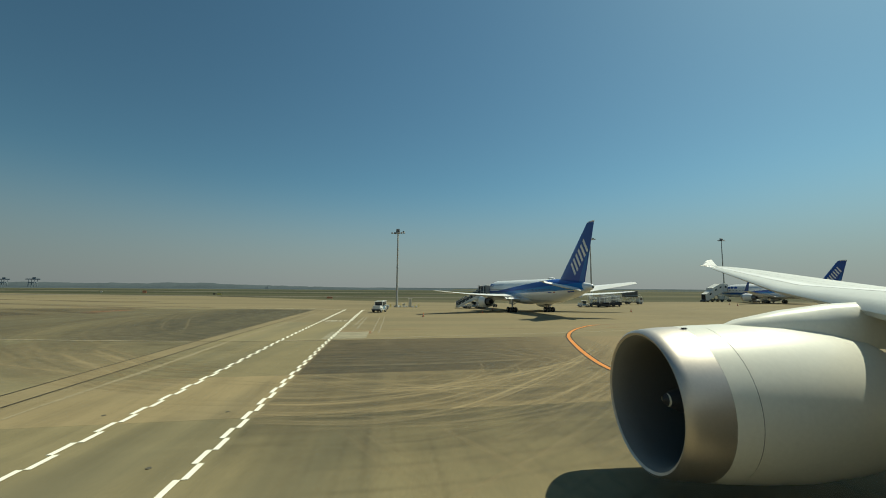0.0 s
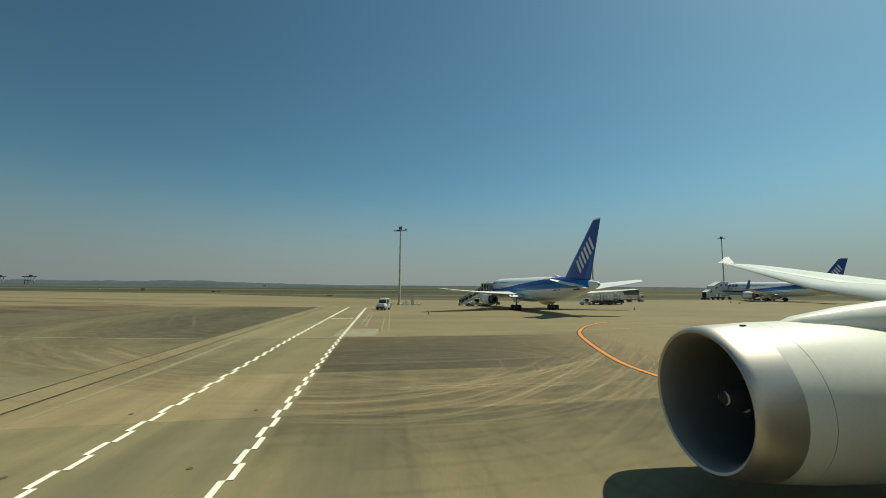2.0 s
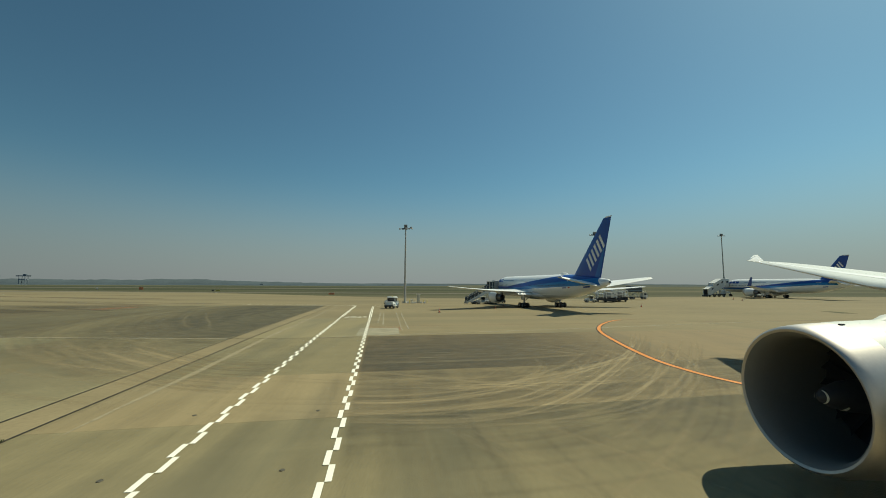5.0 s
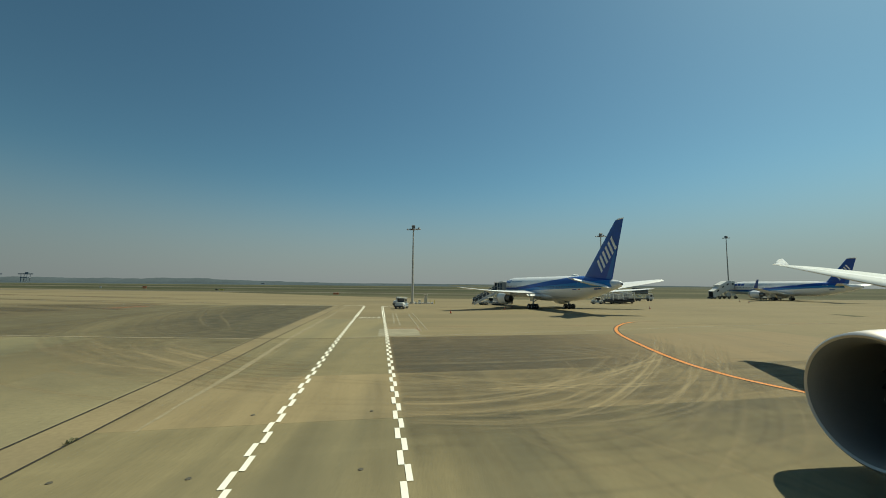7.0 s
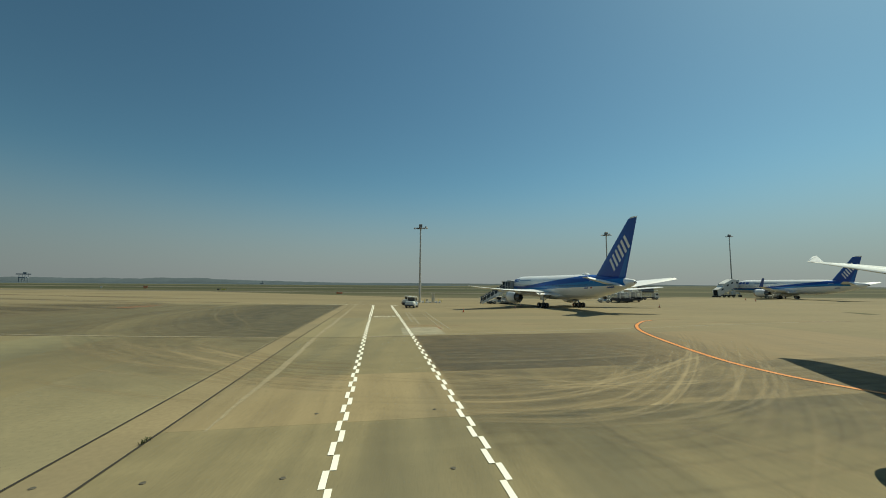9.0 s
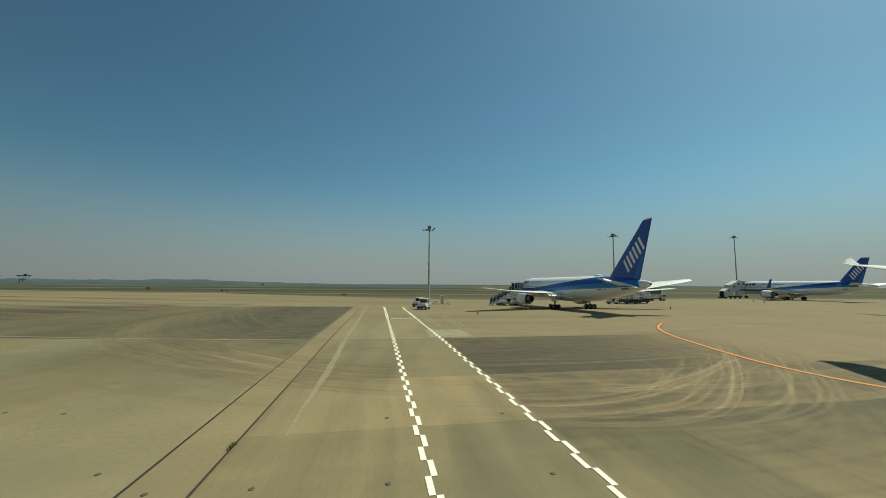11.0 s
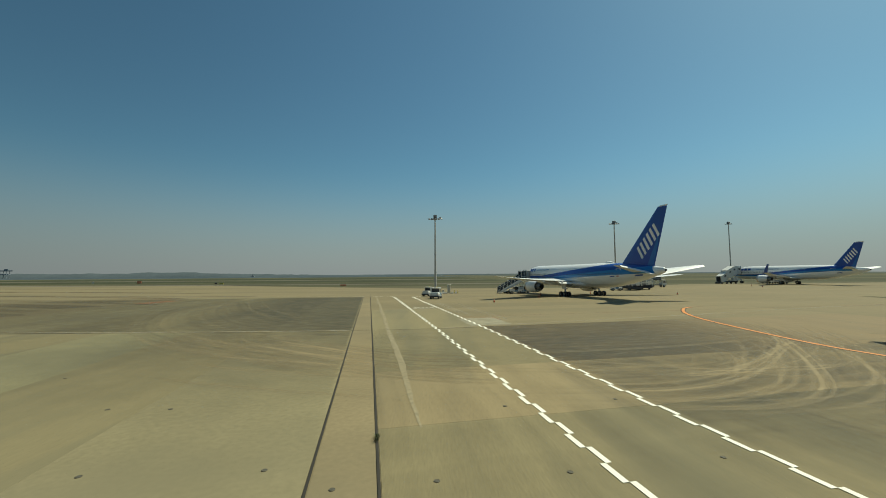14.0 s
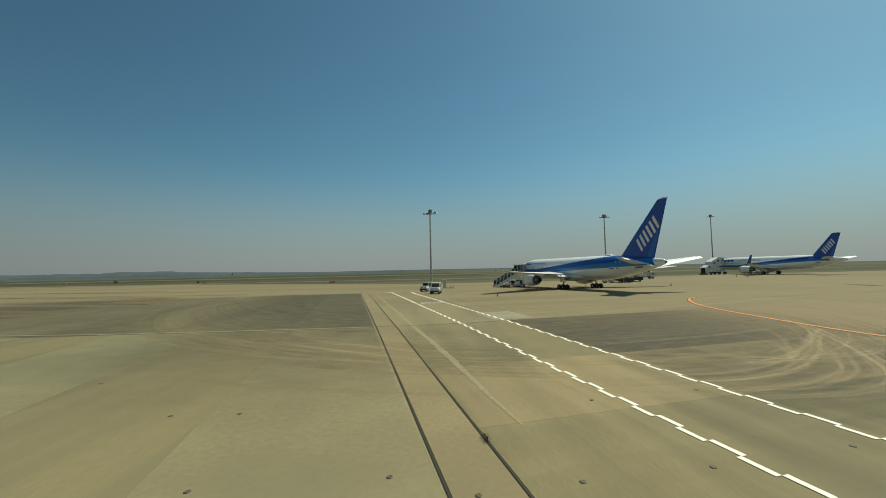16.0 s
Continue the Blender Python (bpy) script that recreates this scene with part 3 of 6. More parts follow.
for xa, ya, xb, yb, wd in ((-180, 128, -62, 104, 3.6), (-240, 172, -110, 150, 5.0), (-120, 92, -66, 74, 2.6), (-140, 78, -74, 60, 3.2), (-110, 52, -72, 44, 2.4), (-300, 215, -150, 190, 3.5), (-210, 140, -76, 98, 6.0), (-190, 112, -80, 84, 5.0), (-160, 96, -74, 68, 6.5), (-130, 70, -70, 52, 5.0), (-260, 190, -90, 132, 7.0)):
    line_mark("surface_seam", smooth_line([(xa, ya), ((xa + xb) / 2, (ya + yb) / 2 + 2), (xb, yb)]), wd, M_SEAM, "long dark stained seam across the apron", 0.002)
line_mark("stop_line", [(road(-9.15, 57.4), 57.4), (road(-5.05, 58.0), 58.0)], 0.3, M_OLD_LINE, "thin worn white stop line across the service road")
line_mark("rust_stain", [(-12.0, 43.0), (-10.4, 43.4), (-8.2, 43.9), (-7.7, 41.5)], 0.3, M_RED_LINE, "rusty stain round the edge of the repair patch", 0.0126)
line_mark("stand_line", [(-12, 80), (-3, 95)], 0.25, M_FAINT, "faint stand line by the light mast")
patch = Shape()
patch.add([(-11.4, 36.3, 0.0122), (-7.4, 37.4, 0.0122), (-8.2, 43.6, 0.0122), (-12.3, 42.8, 0.0122)], [(0, 1, 2, 3)])
tagged(part("repair_patch", patch, decal("fresh_concrete_patch", (0.44, 0.40, 0.28), 0.62, 0.9, edge=False)), "pale new concrete repair patch in the apron", "pavement patch")


def ground_word(word, x, y, rz, size, label):
    c = bpy.data.curves.new("word", "FONT")
    c.body, c.size, c.align_x, c.align_y, c.extrude = word, size, "CENTER", "CENTER", 0.002
    c.space_character = 1.15
    c.offset = 0.03
    tmp = bpy.data.objects.new("word", c)
    scene.collection.objects.link(tmp)
    bpy.context.view_layer.update()
    me = bpy.data.meshes.new_from_object(tmp.evaluated_get(bpy.context.evaluated_depsgraph_get()))
    bpy.data.objects.remove(tmp)
    me.materials.clear()
    me.materials.append(M_WORD)
    ob = new("stop_lettering", me)
    ob.matrix_world = pose(x, y, 0.013, 0, 0, rz) @ Matrix.Diagonal((0.95, 2.5, 1, 1))
    tagged(ob, label, "road marking")


ground_word("STOP", -16.35, 59.4, 189, 1.3, "white STOP lettering painted on the service road")
bar = Shape().box(-16.0, 54.8, 0.013, 1.7, 0.5, 0.004)
tagged(part("marking_bar", bar, M_OLD_LINE), "short worn white bar below the stop lettering", "road marking")

# tyre marks and stains
rnd = random.Random(11)


def streaks(values, rnd_seed, fine):
    """A row of soft random stripes, 0 to 1, over the given positions."""
    r = np.random.RandomState(rnd_seed)
    out = np.zeros_like(values)
    for step, share in ((fine * 6, 0.5), (fine * 2.2, 0.3), (fine, 0.2)):
        grid = np.arange(values.min() - step, values.max() + 2 * step, step)
        out += share * np.interp(values.ravel(), grid, r.rand(len(grid))).reshape(values.shape)
    return out


def lines(across, along, rnd_seed, step, run):
    """Thin straight marks, 0 to 1: few of many tracks, each in broken runs."""
    r = np.random.RandomState(rnd_seed)
    k = np.floor((across - across.min()) / step).astype(int)
    n = k.max() + 1
    strong = np.clip(r.rand(n) * 2.2 - 1.2, 0, 1)
    phase, length = r.rand(n) * 40, run * (0.5 + r.rand(n))
    broken = np.clip(np.sin((along + phase[k]) / length[k] * 2.1) + 0.5 * np.sin((along - phase[k]) / length[k] * 5.3), 0, 1)
    return strong[k] * broken


def tyre_marks():
    f = FilmSheet(-22.4, 25, 4.6, 46, 0.085)
    x0 = f.gx - SKEW * f.gy
    v = f.gy - (20.5 + CROSS * (x0 + 9.1))  # distance beyond the second cross joint
    wob = 0.25 * np.sin(f.gy * 0.7 + 2 * np.sin(f.gx * 0.35))
    stripe, slow = streaks(x0 + 0.3 * wob, 5, 0.085), streaks(f.gy - 0.19 * f.gx + wob, 6, 0.14)
    patchy = 0.5 + 0.5 * np.sin(f.gx * 0.83 + 1.7 * np.sin(f.gy * 0.61)) * np.sin(f.gy * 0.9 + 1.3 * np.sin(f.gx * 0.47))
    stripe, slow = np.clip((stripe - 0.28) / 0.44, 0, 1) * (0.4 + 0.6 * patchy), np.clip((slow - 0.28) / 0.44, 0, 1) * (1 - 0.6 * patchy)
    right = np.clip((x0 + 4.77) / 0.25, 0, 1)
    # rubber film: bay by bay
    f.dark += right * (v < -7.1) * (0.02 + 0.15 * stripe * np.exp((v + 7.1) / 7.0) + 0.10 * slow * np.exp((v + 7.1) / 5.0) + (0.36 + 0.16 * slow) * np.exp((v + 7.1) / (3.4 + 0.35 * np.clip(x0, 0, 12))))
    f.dark += right * (v > -7.1) * (v < 0) * (0.17 + 0.34 * slow + 0.14 * stripe)
    f.dark += right * (v > 0) * np.clip((19 - x0 + 0.4 * (v - 6)) / 13, 0, 1) * (v < 14.6) * (0.42 + 0.18 * np.clip((9.6 - v + 1.2 * wob * 4 * patchy) / 3.5, 0, 1) + 0.16 * slow + 0.06 * stripe)
    # along the road itself only a breath of rubber
    f.dark += (1 - right) * (v < -7.1) * (0.22 * stripe * np.exp((v + 7.1) / 8.0) + 0.08 * slow)
    f.dark += (1 - right) * (v > 0) * (v < 14.6) * (0.08 + 0.06 * slow)
    f.dark += (1 - right) * (v > -7.1) * (v < 0) * 0.2 * stripe
    # long sweeps from the road up to the orange line
    sweeps = (([(-13, 14.4), (-5.9, 13.8), (-2.7, 13.9), (0.4, 15.3), (3.5, 18.5), (8.0, 24.5), (12.2, 31.1), (16.7, 39.8)], 0.8), ([(-14, 16.6), (-8.0, 16.1), (-4.8, 16.2), (-1.2, 17.7), (2.4, 20.2), (7.0, 24.1), (12.8, 28.1)], 0.65),
              ([(-12, 15.3), (-6.4, 14.8), (-3.8, 14.9), (-1.1, 16.0), (1.0, 17.6), (5.3, 22.4), (9.5, 29)], 0.65), ([(-14, 21.6), (-7.4, 20.2), (-2.7, 18.7), (1.5, 19.0), (5.3, 19.6), (9.6, 22.4)], 0.5),
              ([(-7, 13.8), (-0.9, 13.7), (2.5, 14.5), (6.5, 17.2), (12.0, 23.9), (18.6, 33.9)], 0.6), ([(-8, 18.4), (-3, 18.2), (2, 20.4), (6.5, 23.8), (10.5, 28.5), (14, 35)], 0.5))
    # wheels that come in off the stand
    entries = (([(1.7, 9.3), (4.2, 10.9), (7.0, 13.6), (10.3, 17.9), (15, 26)], 0.4), ([(-0.2, 14.7), (2.4, 16.9), (5.3, 20.5), (9.8, 26.1)], 0.49), ([(0.4, 15.3), (3.0, 16.4), (5.8, 18.7), (9.0, 22.5), (14.9, 32.6)], 0.3),
               ([(0.1, 10.9), (2.0, 12.2), (3.8, 13.7), (6.3, 16.8), (9.2, 21.8)], 0.26), ([(13.5, 34), (12.6, 27), (9.4, 20.6), (5.0, 16.6)], 0.2), ([(11.3, 31), (9.6, 24), (6.0, 18.6)], 0.22))
    # crossing tracks and tight loops
    loops = (([(-7.7, 21.4), (-4.0, 20.3), (-0.9, 18.8), (0.9, 17.9), (3.3, 18.1)], 0.6), ([(-1.5, 31.6), (4.1, 31.0), (6.2, 28.9), (7.9, 26.2), (8.3, 22.2)], 0.5), ([(4.2, 33.4), (7.4, 30.6), (9.0, 27.0), (8.9, 23.0)], 0.45),
             ([(0.6, 29.6), (4.6, 28.6), (6.8, 25.6)], 0.35), ([(2.4, 26.3), (2.6, 23.5), (1.1, 20.2), (-0.9, 18.8)], 0.55), ([(4.5, 25.2), (4.2, 22.2), (2.5, 20.2), (0.2, 18.8)], 0.55), ([(-2.1, 16.5), (0.3, 19.4), (2.8, 22.7)], 0.5))
    for n, (ctrl, a) in enumerate(sweeps + entries + loops):
        long, a = n < len(sweeps), a if n < len(sweeps) else 0.75 * a
        for d in (0.0, rnd.uniform(0.35, 0.6)):  # the clearest tracks, tyre beside tyre
            f.track(smooth_line([(x + 0.6 * d, y - 0.6 * d) for x, y in ctrl], 6), rnd.uniform(0.1, 0.18), a * rnd.uniform(0.45, 0.75), True)
        for k in range(7 if long else 3):  # fainter ones beside them, rubber between the scrubbed
            dx, dy, turn = rnd.gauss(0, 0.9), rnd.gauss(0, 0.75), rnd.gauss(0, 0.04)
            side = smooth_line([(x + dx - turn * (y - 19), y + dy + turn * (x - 2)) for x, y in ctrl], 6)
            f.track(side, rnd.uniform(0.09, 0.24), rnd.uniform(0.05, 0.17) if k > 1 else rnd.uniform(0.18, 0.42) * (1.0 if long else 0.5), k <= (3 if long else 0))
    for k in range(12):  # nose-wheel and tug tracks over the dark bay
        o = rnd.uniform(-2.5, 2.5)
        f.track(bezier((-9 + o, 27 + 1.5 * o), (3 + o, 27.5 + 1.5 * o), (11 + o, 30.5 + 1.2 * o)), rnd.uniform(0.1, 0.2), rnd.uniform(0.08, 0.3), k % 3 > 0)
    for k in range(16):  # sweeps that come round from the stand, near and far
        o = rnd.uniform(-2, 5)
        f.track(bezier((13 + o, 32), (10.5 + o, 21), (0 + o, 10.5 - 0.2 * o)), rnd.uniform(0.1, 0.24), rnd.uniform(0.04, 0.13), k % 4 > 0)
    for k in range(10):
        o = rnd.uniform(-3, 3)
        f.track(bezier((-4.6 + o * 0.3, 9.5 + o), (2, 9.8 + o), (9, 13.5 + o)), rnd.uniform(0.12, 0.3), rnd.uniform(0.04, 0.12), k % 2 == 0)
    for k in range(44):  # faint slanting tracks over the near bay, turning both ways
        o = rnd.uniform(-2.5, 12)
        line = bezier((-3 + o, 5.2), (2.5 + o, 8.5), (7.5 + o, 14.5)) if k % 3 else bezier((-2.5 + o, 14), (0.5 + o, 9.5), (4.5 + o, 5.5))
        f.track(line, rnd.uniform(0.09, 0.26), rnd.uniform(0.06, 0.22) if k % 4 else rnd.uniform(0.02, 0.05), k % 4 > 0)
    # thin scrubbed and dark lines along and across the bays
    along = lines(x0 + 0.12 * np.sin(f.gy * 0.35), f.gy, 31, 0.17, 6.0)
    cross = lines(f.gy - CROSS * f.gx + 0.2 * np.sin(f.gx * 0.3), f.gx, 32, 0.17, 5.0)
    f.pale += 0.15 * along * (v < -7.1) + 0.10 * cross * (v < -7.1) + 0.22 * cross * (v > -7.1) * (v < 0) + 0.16 * cross * (v > 0)
    f.dark += 0.12 * lines(x0, f.gy, 33, 0.17, 7.0) * (v < -7.1) * right
    f.pale += 0.3 * (0.4 + 0.6 * patchy) * (v > -7.1) * np.exp(-(v + 7.1) / 0.45)  # a pale line along the far side of the joint
    f.pale *= right * np.where(v < -7.1, 0.62, 1.0)
    f.dark *= x0 > -14.97
    f.dark *= np.clip((f.gy - 4.6) / 2.0, 0, 1)
    f.build(0.0045, "curved dark and pale tyre tracks on the apron")

    g = FilmSheet(-110, -10, 8, 99, 0.18)
    x0 = g.gx - SKEW * g.gy
    slow = streaks(np.hypot(g.gx + 18, (g.gy - 78) * 0.62), 9, 0.17)  # stripes that run round with the turning wheels
    wide = streaks(g.gy + 0.22 * g.gx + 1.5 * np.sin(g.gx * 0.11), 21, 1.1)  # broad bands of lighter and darker tone
    edge = np.interp(g.gy, (34, 48, 67, 100), (-42, -50, -55, -62))
    far = (g.gy > 34.3) * (x0 < -16.82)
    g.dark += far * np.clip((g.gx - edge + 1) / 16, 0, 1) ** 0.7 * np.clip((98 - g.gy) / 5, 0, 1) * (0.58 + 0.12 * slow - 0.08 * (x0 > -23.8))
    near = (g.gy < 34.2) * (x0 < -16.82) * np.clip((g.gy - 13) / 16, 0, 1) * np.clip((g.gx + 42) / 8, 0, 1)
    g.dark += near * (0.08 + 0.13 * slow)
    # even darkening over all the outer stands, varied by the broad bands
    g.dark += (g.gy > 34.3) * np.clip((edge - g.gx + 3) / 4, 0, 1) * (0.38 + 0.07 * (x0 > -46) * (x0 < -37) + 0.12 * (wide - 0.5)) * np.clip((g.gx + 109) / 20, 0, 1) * np.clip((98 - g.gy) / 8, 0, 1)
    g.dark += (0.14 + 0.14 * (wide - 0.5)) * (g.gy < 34.2) * (x0 < -16.82) * np.clip((g.gy - 9) / 10, 0, 1) * np.clip((g.gx + 108) / 24, 0, 1)
    for k in range(70):
        o = rnd.uniform(-1.5, 9.5)
        line = [(-58 - 0.3 * o, 88), (-45 - o, 62 - 0.4 * o), (-36 - 0.9 * o, 48 - o), (-30.6 - 0.6 * o, 41.3 - 1.2 * o), (-25 - 0.3 * o, 37.3 - 1.4 * o), (-17.5, 34.5 - 1.5 * o)]
        g.track(smooth_line(line, 6), rnd.uniform(0.16, 0.4), rnd.uniform(0.03, 0.09) if k % 2 == 0 else rnd.uniform(0.04, 0.13), k % 2 == 0)
    for k in range(110):
        o = rnd.uniform(0, 9)
        lift = rnd.uniform(-2.2, 2.2)
        line = [(-41 + 1.6 * o, 34.4), (-37 + 1.45 * o, 29.8 - 0.1 * o + 0.5 * lift), (-29 + 0.9 * o, 24.5 + 0.2 * o + lift), (-16.8, 17.5 + 0.75 * o + lift)]
        g.track(smooth_line(line, 6), rnd.uniform(0.12, 0.28), rnd.uniform(0.03, 0.08) if k % 2 else rnd.uniform(0.05, 0.17), k % 2 == 0)
    for o in (0.0, 2.4):  # one clear pair of rings in the dark bay
        g.track(smooth_line([(-57.0 + o, 91), (-43.7 + o, 62.3 + 0.4 * o), (-35.0 + o, 48 + 0.5 * o), (-29.4 + 0.6 * o, 41.3), (-25, 37.3 + 0.2 * o)]), 0.24, 0.27, True)
    for y in (32.8, 30.6, 28.4, 26.2, 23.4):
        g.track(bezier((-29, y - 4), (-24, y - 6.2), (-16.8, y - 8)), 0.3, rnd.uniform(0.2, 0.4), True)
    keep = x0 < -16.82
    g.dark *= keep
    for k in range(38):
        o = rnd.uniform(0, 9)
        back = rnd.uniform(0, 9)  # some set in far over in the stand
        g.track(smooth_line([(-25 + 0.4 * o - back, 23 + 0.5 * o + 0.72 * back), (-18, 18.6 + 0.75 * o), (-13.5, 17.0 + 0.8 * o), (-10.2, 16.6 + 0.85 * o)], 6), rnd.uniform(0.16, 0.34), rnd.uniform(0.1, 0.28) if k % 4 else 0.07, k % 4 > 0)
    # fine rubber streaks that run on over the drains
    fine = np.clip((streaks(g.gy + 0.42 * g.gx + 0.4 * np.sin(g.gx * 0.5), 14, 0.19) - 0.3) / 0.4, 0, 1)
    patchy = 0.55 + 0.45 * np.sin(g.gx * 0.7 + 1.5 * np.sin(g.gy * 0.5))
    g.dark += 0.17 * fine * patchy * np.clip((g.gy - 14) / 7, 0, 1) * np.clip((35 - g.gy) / 3, 0, 1) * np.clip((x0 + 27) / 7, 0, 1) * np.where(x0 > -14.97, 0.5, 1)
    keep = x0 < -9.6
    g.dark *= keep
    g.pale *= keep
    g.build(0.0045, "curved dark and pale tyre tracks and broad darkening beyond the drain")


tyre_marks()


def drain(x0):
    s = Shape()
    pts = [(road(x0, y), y) for y in range(-8, 112, 2)]
    # flat black strip: the shade inside the slot is only its colour
    ribbon(s, pts, 0.072, 0.016, across=1)
    ob = tagged(part("drain_slot", s, M_SLOT), "narrow black slot drain across the apron", "drain")


drain(-16.67)
drain(-15.02)


def ground_light(x, y):
    t = thing("flush_ground_light", pose(x, y, 0.0), "round dark cast-iron flush light set in the concrete", "ground light", "flush lights")
    part("rim", Shape().spin(pose(0, 0, 0.012, 0, -90, 0), [(-0.01, 0.074), (0.0, 0.074), (0.006, 0.062), (0.0, 0.052)], 16), M_IRON, t)
    part("cover", Shape().tube((0, 0, 0.004), (0, 0, 0.016), 0.06, 0.052, 14), M_IRON, t)


for gx, gy in ((-19.38, 9.95), (-17.48, 9.0), (-15.12, 9.25), (-11.88, 9.5), (-23.76, 9.86), (-27.0, 14.7), (-24.7, 14.6), (-7.65, 10.05), (-12.55, 14.25), (-8.2, 14.8), (-32.7, 19.3), (-17.5, 33.6)):
    ground_light(gx, gy)


def weed(x, y, h):
    t = Shape()
    for k in range(46):
        a, r = rnd.uniform(0, 6.28), rnd.uniform(0.02, 0.13)
        p = Vector((x + rnd.uniform(-0.05, 0.05), y + rnd.uniform(-0.25, 0.25), 0.01))
        q = p + Vector((r * math.cos(a), r * math.sin(a), h * rnd.uniform(0.4, 1)))
        w = Vector((-math.sin(a), math.cos(a), 0)) * 0.009
        m = (p + q) / 2 + Vector((0, 0, h * 0.2))
        t.add([p - w * 0.4, p + w * 0.4, m + w, m - w, q], [(0, 1, 2, 3), (3, 2, 4)])
    tagged(part("weed", t, M_WEED), "small green weed tuft growing out of the slot drain", "weed")


weed(road(-15.02, 11.6), 11.6, 0.15)



# ---- airliners ----
def wing_shape(root, tip, thick, bend=0.0, steps=8):
    """A lifting surface between two chords (leading point, chord length along -y), with an aerofoil section. bend lifts the tip in a curve."""
    s = Shape()
    prof = [(0.0, 0.0), (0.03, 0.32), (0.12, 0.48), (0.3, 0.5), (0.6, 0.32), (0.85, 0.12), (1.0, 0.02), (0.85, -0.06), (0.6, -0.22), (0.3, -0.4), (0.12, -0.36), (0.03, -0.22)]
    rings = []
    for i in range(steps + 1):
        t = i / steps
        lx, ly, lz, c = [root[k] + (tip[k] - root[k]) * t for k in range(4)]
        lz += bend * (t * t - t)
        th = (thick[0] + (thick[1] - thick[0]) * t) * c
        rings.append([(lx, ly - u * c, lz + w * th) for u, w in prof])
    return s.loft(rings)


def fin_shape(root, tip, thick):
    s = Shape()
    prof = [(0.0, 0.0), (0.03, 0.3), (0.15, 0.5), (0.35, 0.5), (0.7, 0.28), (1.0, 0.03), (1.0, -0.03), (0.7, -0.28), (0.35, -0.5), (0.15, -0.5), (0.03, -0.3)]
    rings = []
    for i in range(7):
        t = i / 6
        ly, lz, c = [root[k] + (tip[k] - root[k]) * t for k in range(3)]
        rings.append([(w * thick * c, ly - u * c, lz) for u, w in prof])
    return s.loft(rings)


def hull(nose, tail, w, h, zc, ztail, n=40):
    """A fuselage: rounded nose, parallel middle, tail cone that rises."""
    L = nose - tail
    stations = [(0, 0.02, 0.02, -0.17), (0.006, 0.2, 0.2, -0.165), (0.02, 0.37, 0.37, -0.15), (0.045, 0.58, 0.6, -0.11), (0.08, 0.79, 0.82, -0.06), (0.12, 0.93, 0.95, -0.02), (0.16, 1, 1, 0), (0.3, 1, 1, 0), (0.45, 1, 1, 0), (0.6, 1, 1, 0), (0.68, 1, 1, 0)]
    rings = []
    for k in range(1, 13):
        t = k / 12
        stations.append((0.68 + 0.32 * t, 1 - 0.83 * t ** 1.9, 1 - 0.80 * t ** 1.75, None))
    for s, rw, rh, off in stations:
        y = nose - s * L
        if off is None:
            t = (s - 0.68) / 0.32
            z = zc + (ztail - zc) * t ** 1.5
        else:
            z = zc + off * h
        rings.append([(rw * w / 2 * math.cos(2 * math.pi * i / n), y, z + rh * h / 2 * math.sin(2 * math.pi * i / n)) for i in range(n)])
    end = rings[-1]
    mid = [sum(p[k] for p in end) / n for k in range(3)]
    for back, shrink in ((0.22, 0.86), (0.38, 0.6), (0.46, 0.3)):
        rings.append([(mid[0] + (p[0] - mid[0]) * shrink, p[1] - back, mid[2] + (p[2] - mid[2]) * shrink) for p in end])
    return Shape().loft(rings)


def hull_at(nose, tail, w, h, zc, ztail, y):
    s = (nose - y) / (nose - tail)
    if s < 0.68:
        return w / 2, zc
    t = (s - 0.68) / 0.32
    return w / 2 * (1 - 0.83 * t ** 1.9), zc + (ztail - zc) * t ** 1.5


def jet_engine(parent, x, y, z, r, length, white):
    """An underwing nacelle that opens forward along +y."""
    ax = pose(x, y, z, 0, 0, -90)
    e = new("engine")
    e.parent = parent
    part("cowling", Shape().spin(ax, [(0.16 * length, r * 0.985), (0.3 * length, r), (0.5 * length, r * 0.98), (0.75 * length, r * 0.82), (0.78 * length, r * 0.78), (0.6 * length, r * 0.6)], 28), white, e, smooth=40)
    part("intake_lip", Shape().spin(ax, [(0.2 * length, r * 0.8), (0.05 * length, r * 0.8), (0.0, r * 0.86), (0.03 * length, r * 0.93), (0.16 * length, r * 0.985)], 28), M_SILVER, e, "polished metal intake lip", smooth=40)
    part("fan", Shape().spin(ax, [(0.1 * length, 0.001), (0.2 * length, r * 0.25), (0.21 * length, r * 0.8)], 20), M_DARK, e, "dark fan face with spinner", smooth=30)
    part("exhaust_nozzle", Shape().spin(ax, [(0.7 * length, r * 0.55), (0.9 * length, r * 0.46), (1.0 * length, r * 0.4), (0.98 * length, r * 0.36), (0.8 * length, r * 0.3)], 24), M_STEEL, e, "dark metal exhaust nozzle", smooth=40)
    part("exhaust_plug", Shape().spin(ax, [(0.8 * length, r * 0.3), (1.0 * length, r * 0.2), (1.12 * length, 0.01)], 20), M_DARK, e, smooth=40)
    return e


def wheel_mesh(r, w):
    s = Shape().spin(pose(0, 0, 0), [(-w * 0.3, r * 0.55), (-w / 2, r * 0.62), (-w / 2, r * 0.9), (-w * 0.36, r), (w * 0.36, r), (w / 2, r * 0.9), (w / 2, r * 0.62), (w * 0.3, r * 0.55)], 20)
    t = Shape().tube((-w * 0.34, 0, 0), (w * 0.34, 0, 0), r * 0.56, n=16)
    return s, t


def wheel(parent, x, y, r, w):
    a, b = wheel_mesh(r, w)
    t = part("wheel", a, M_TYRE, parent, "black rubber tyre", smooth=40)
    t.location = (x, y, r)
    part("rim", b, M_STEEL, t)


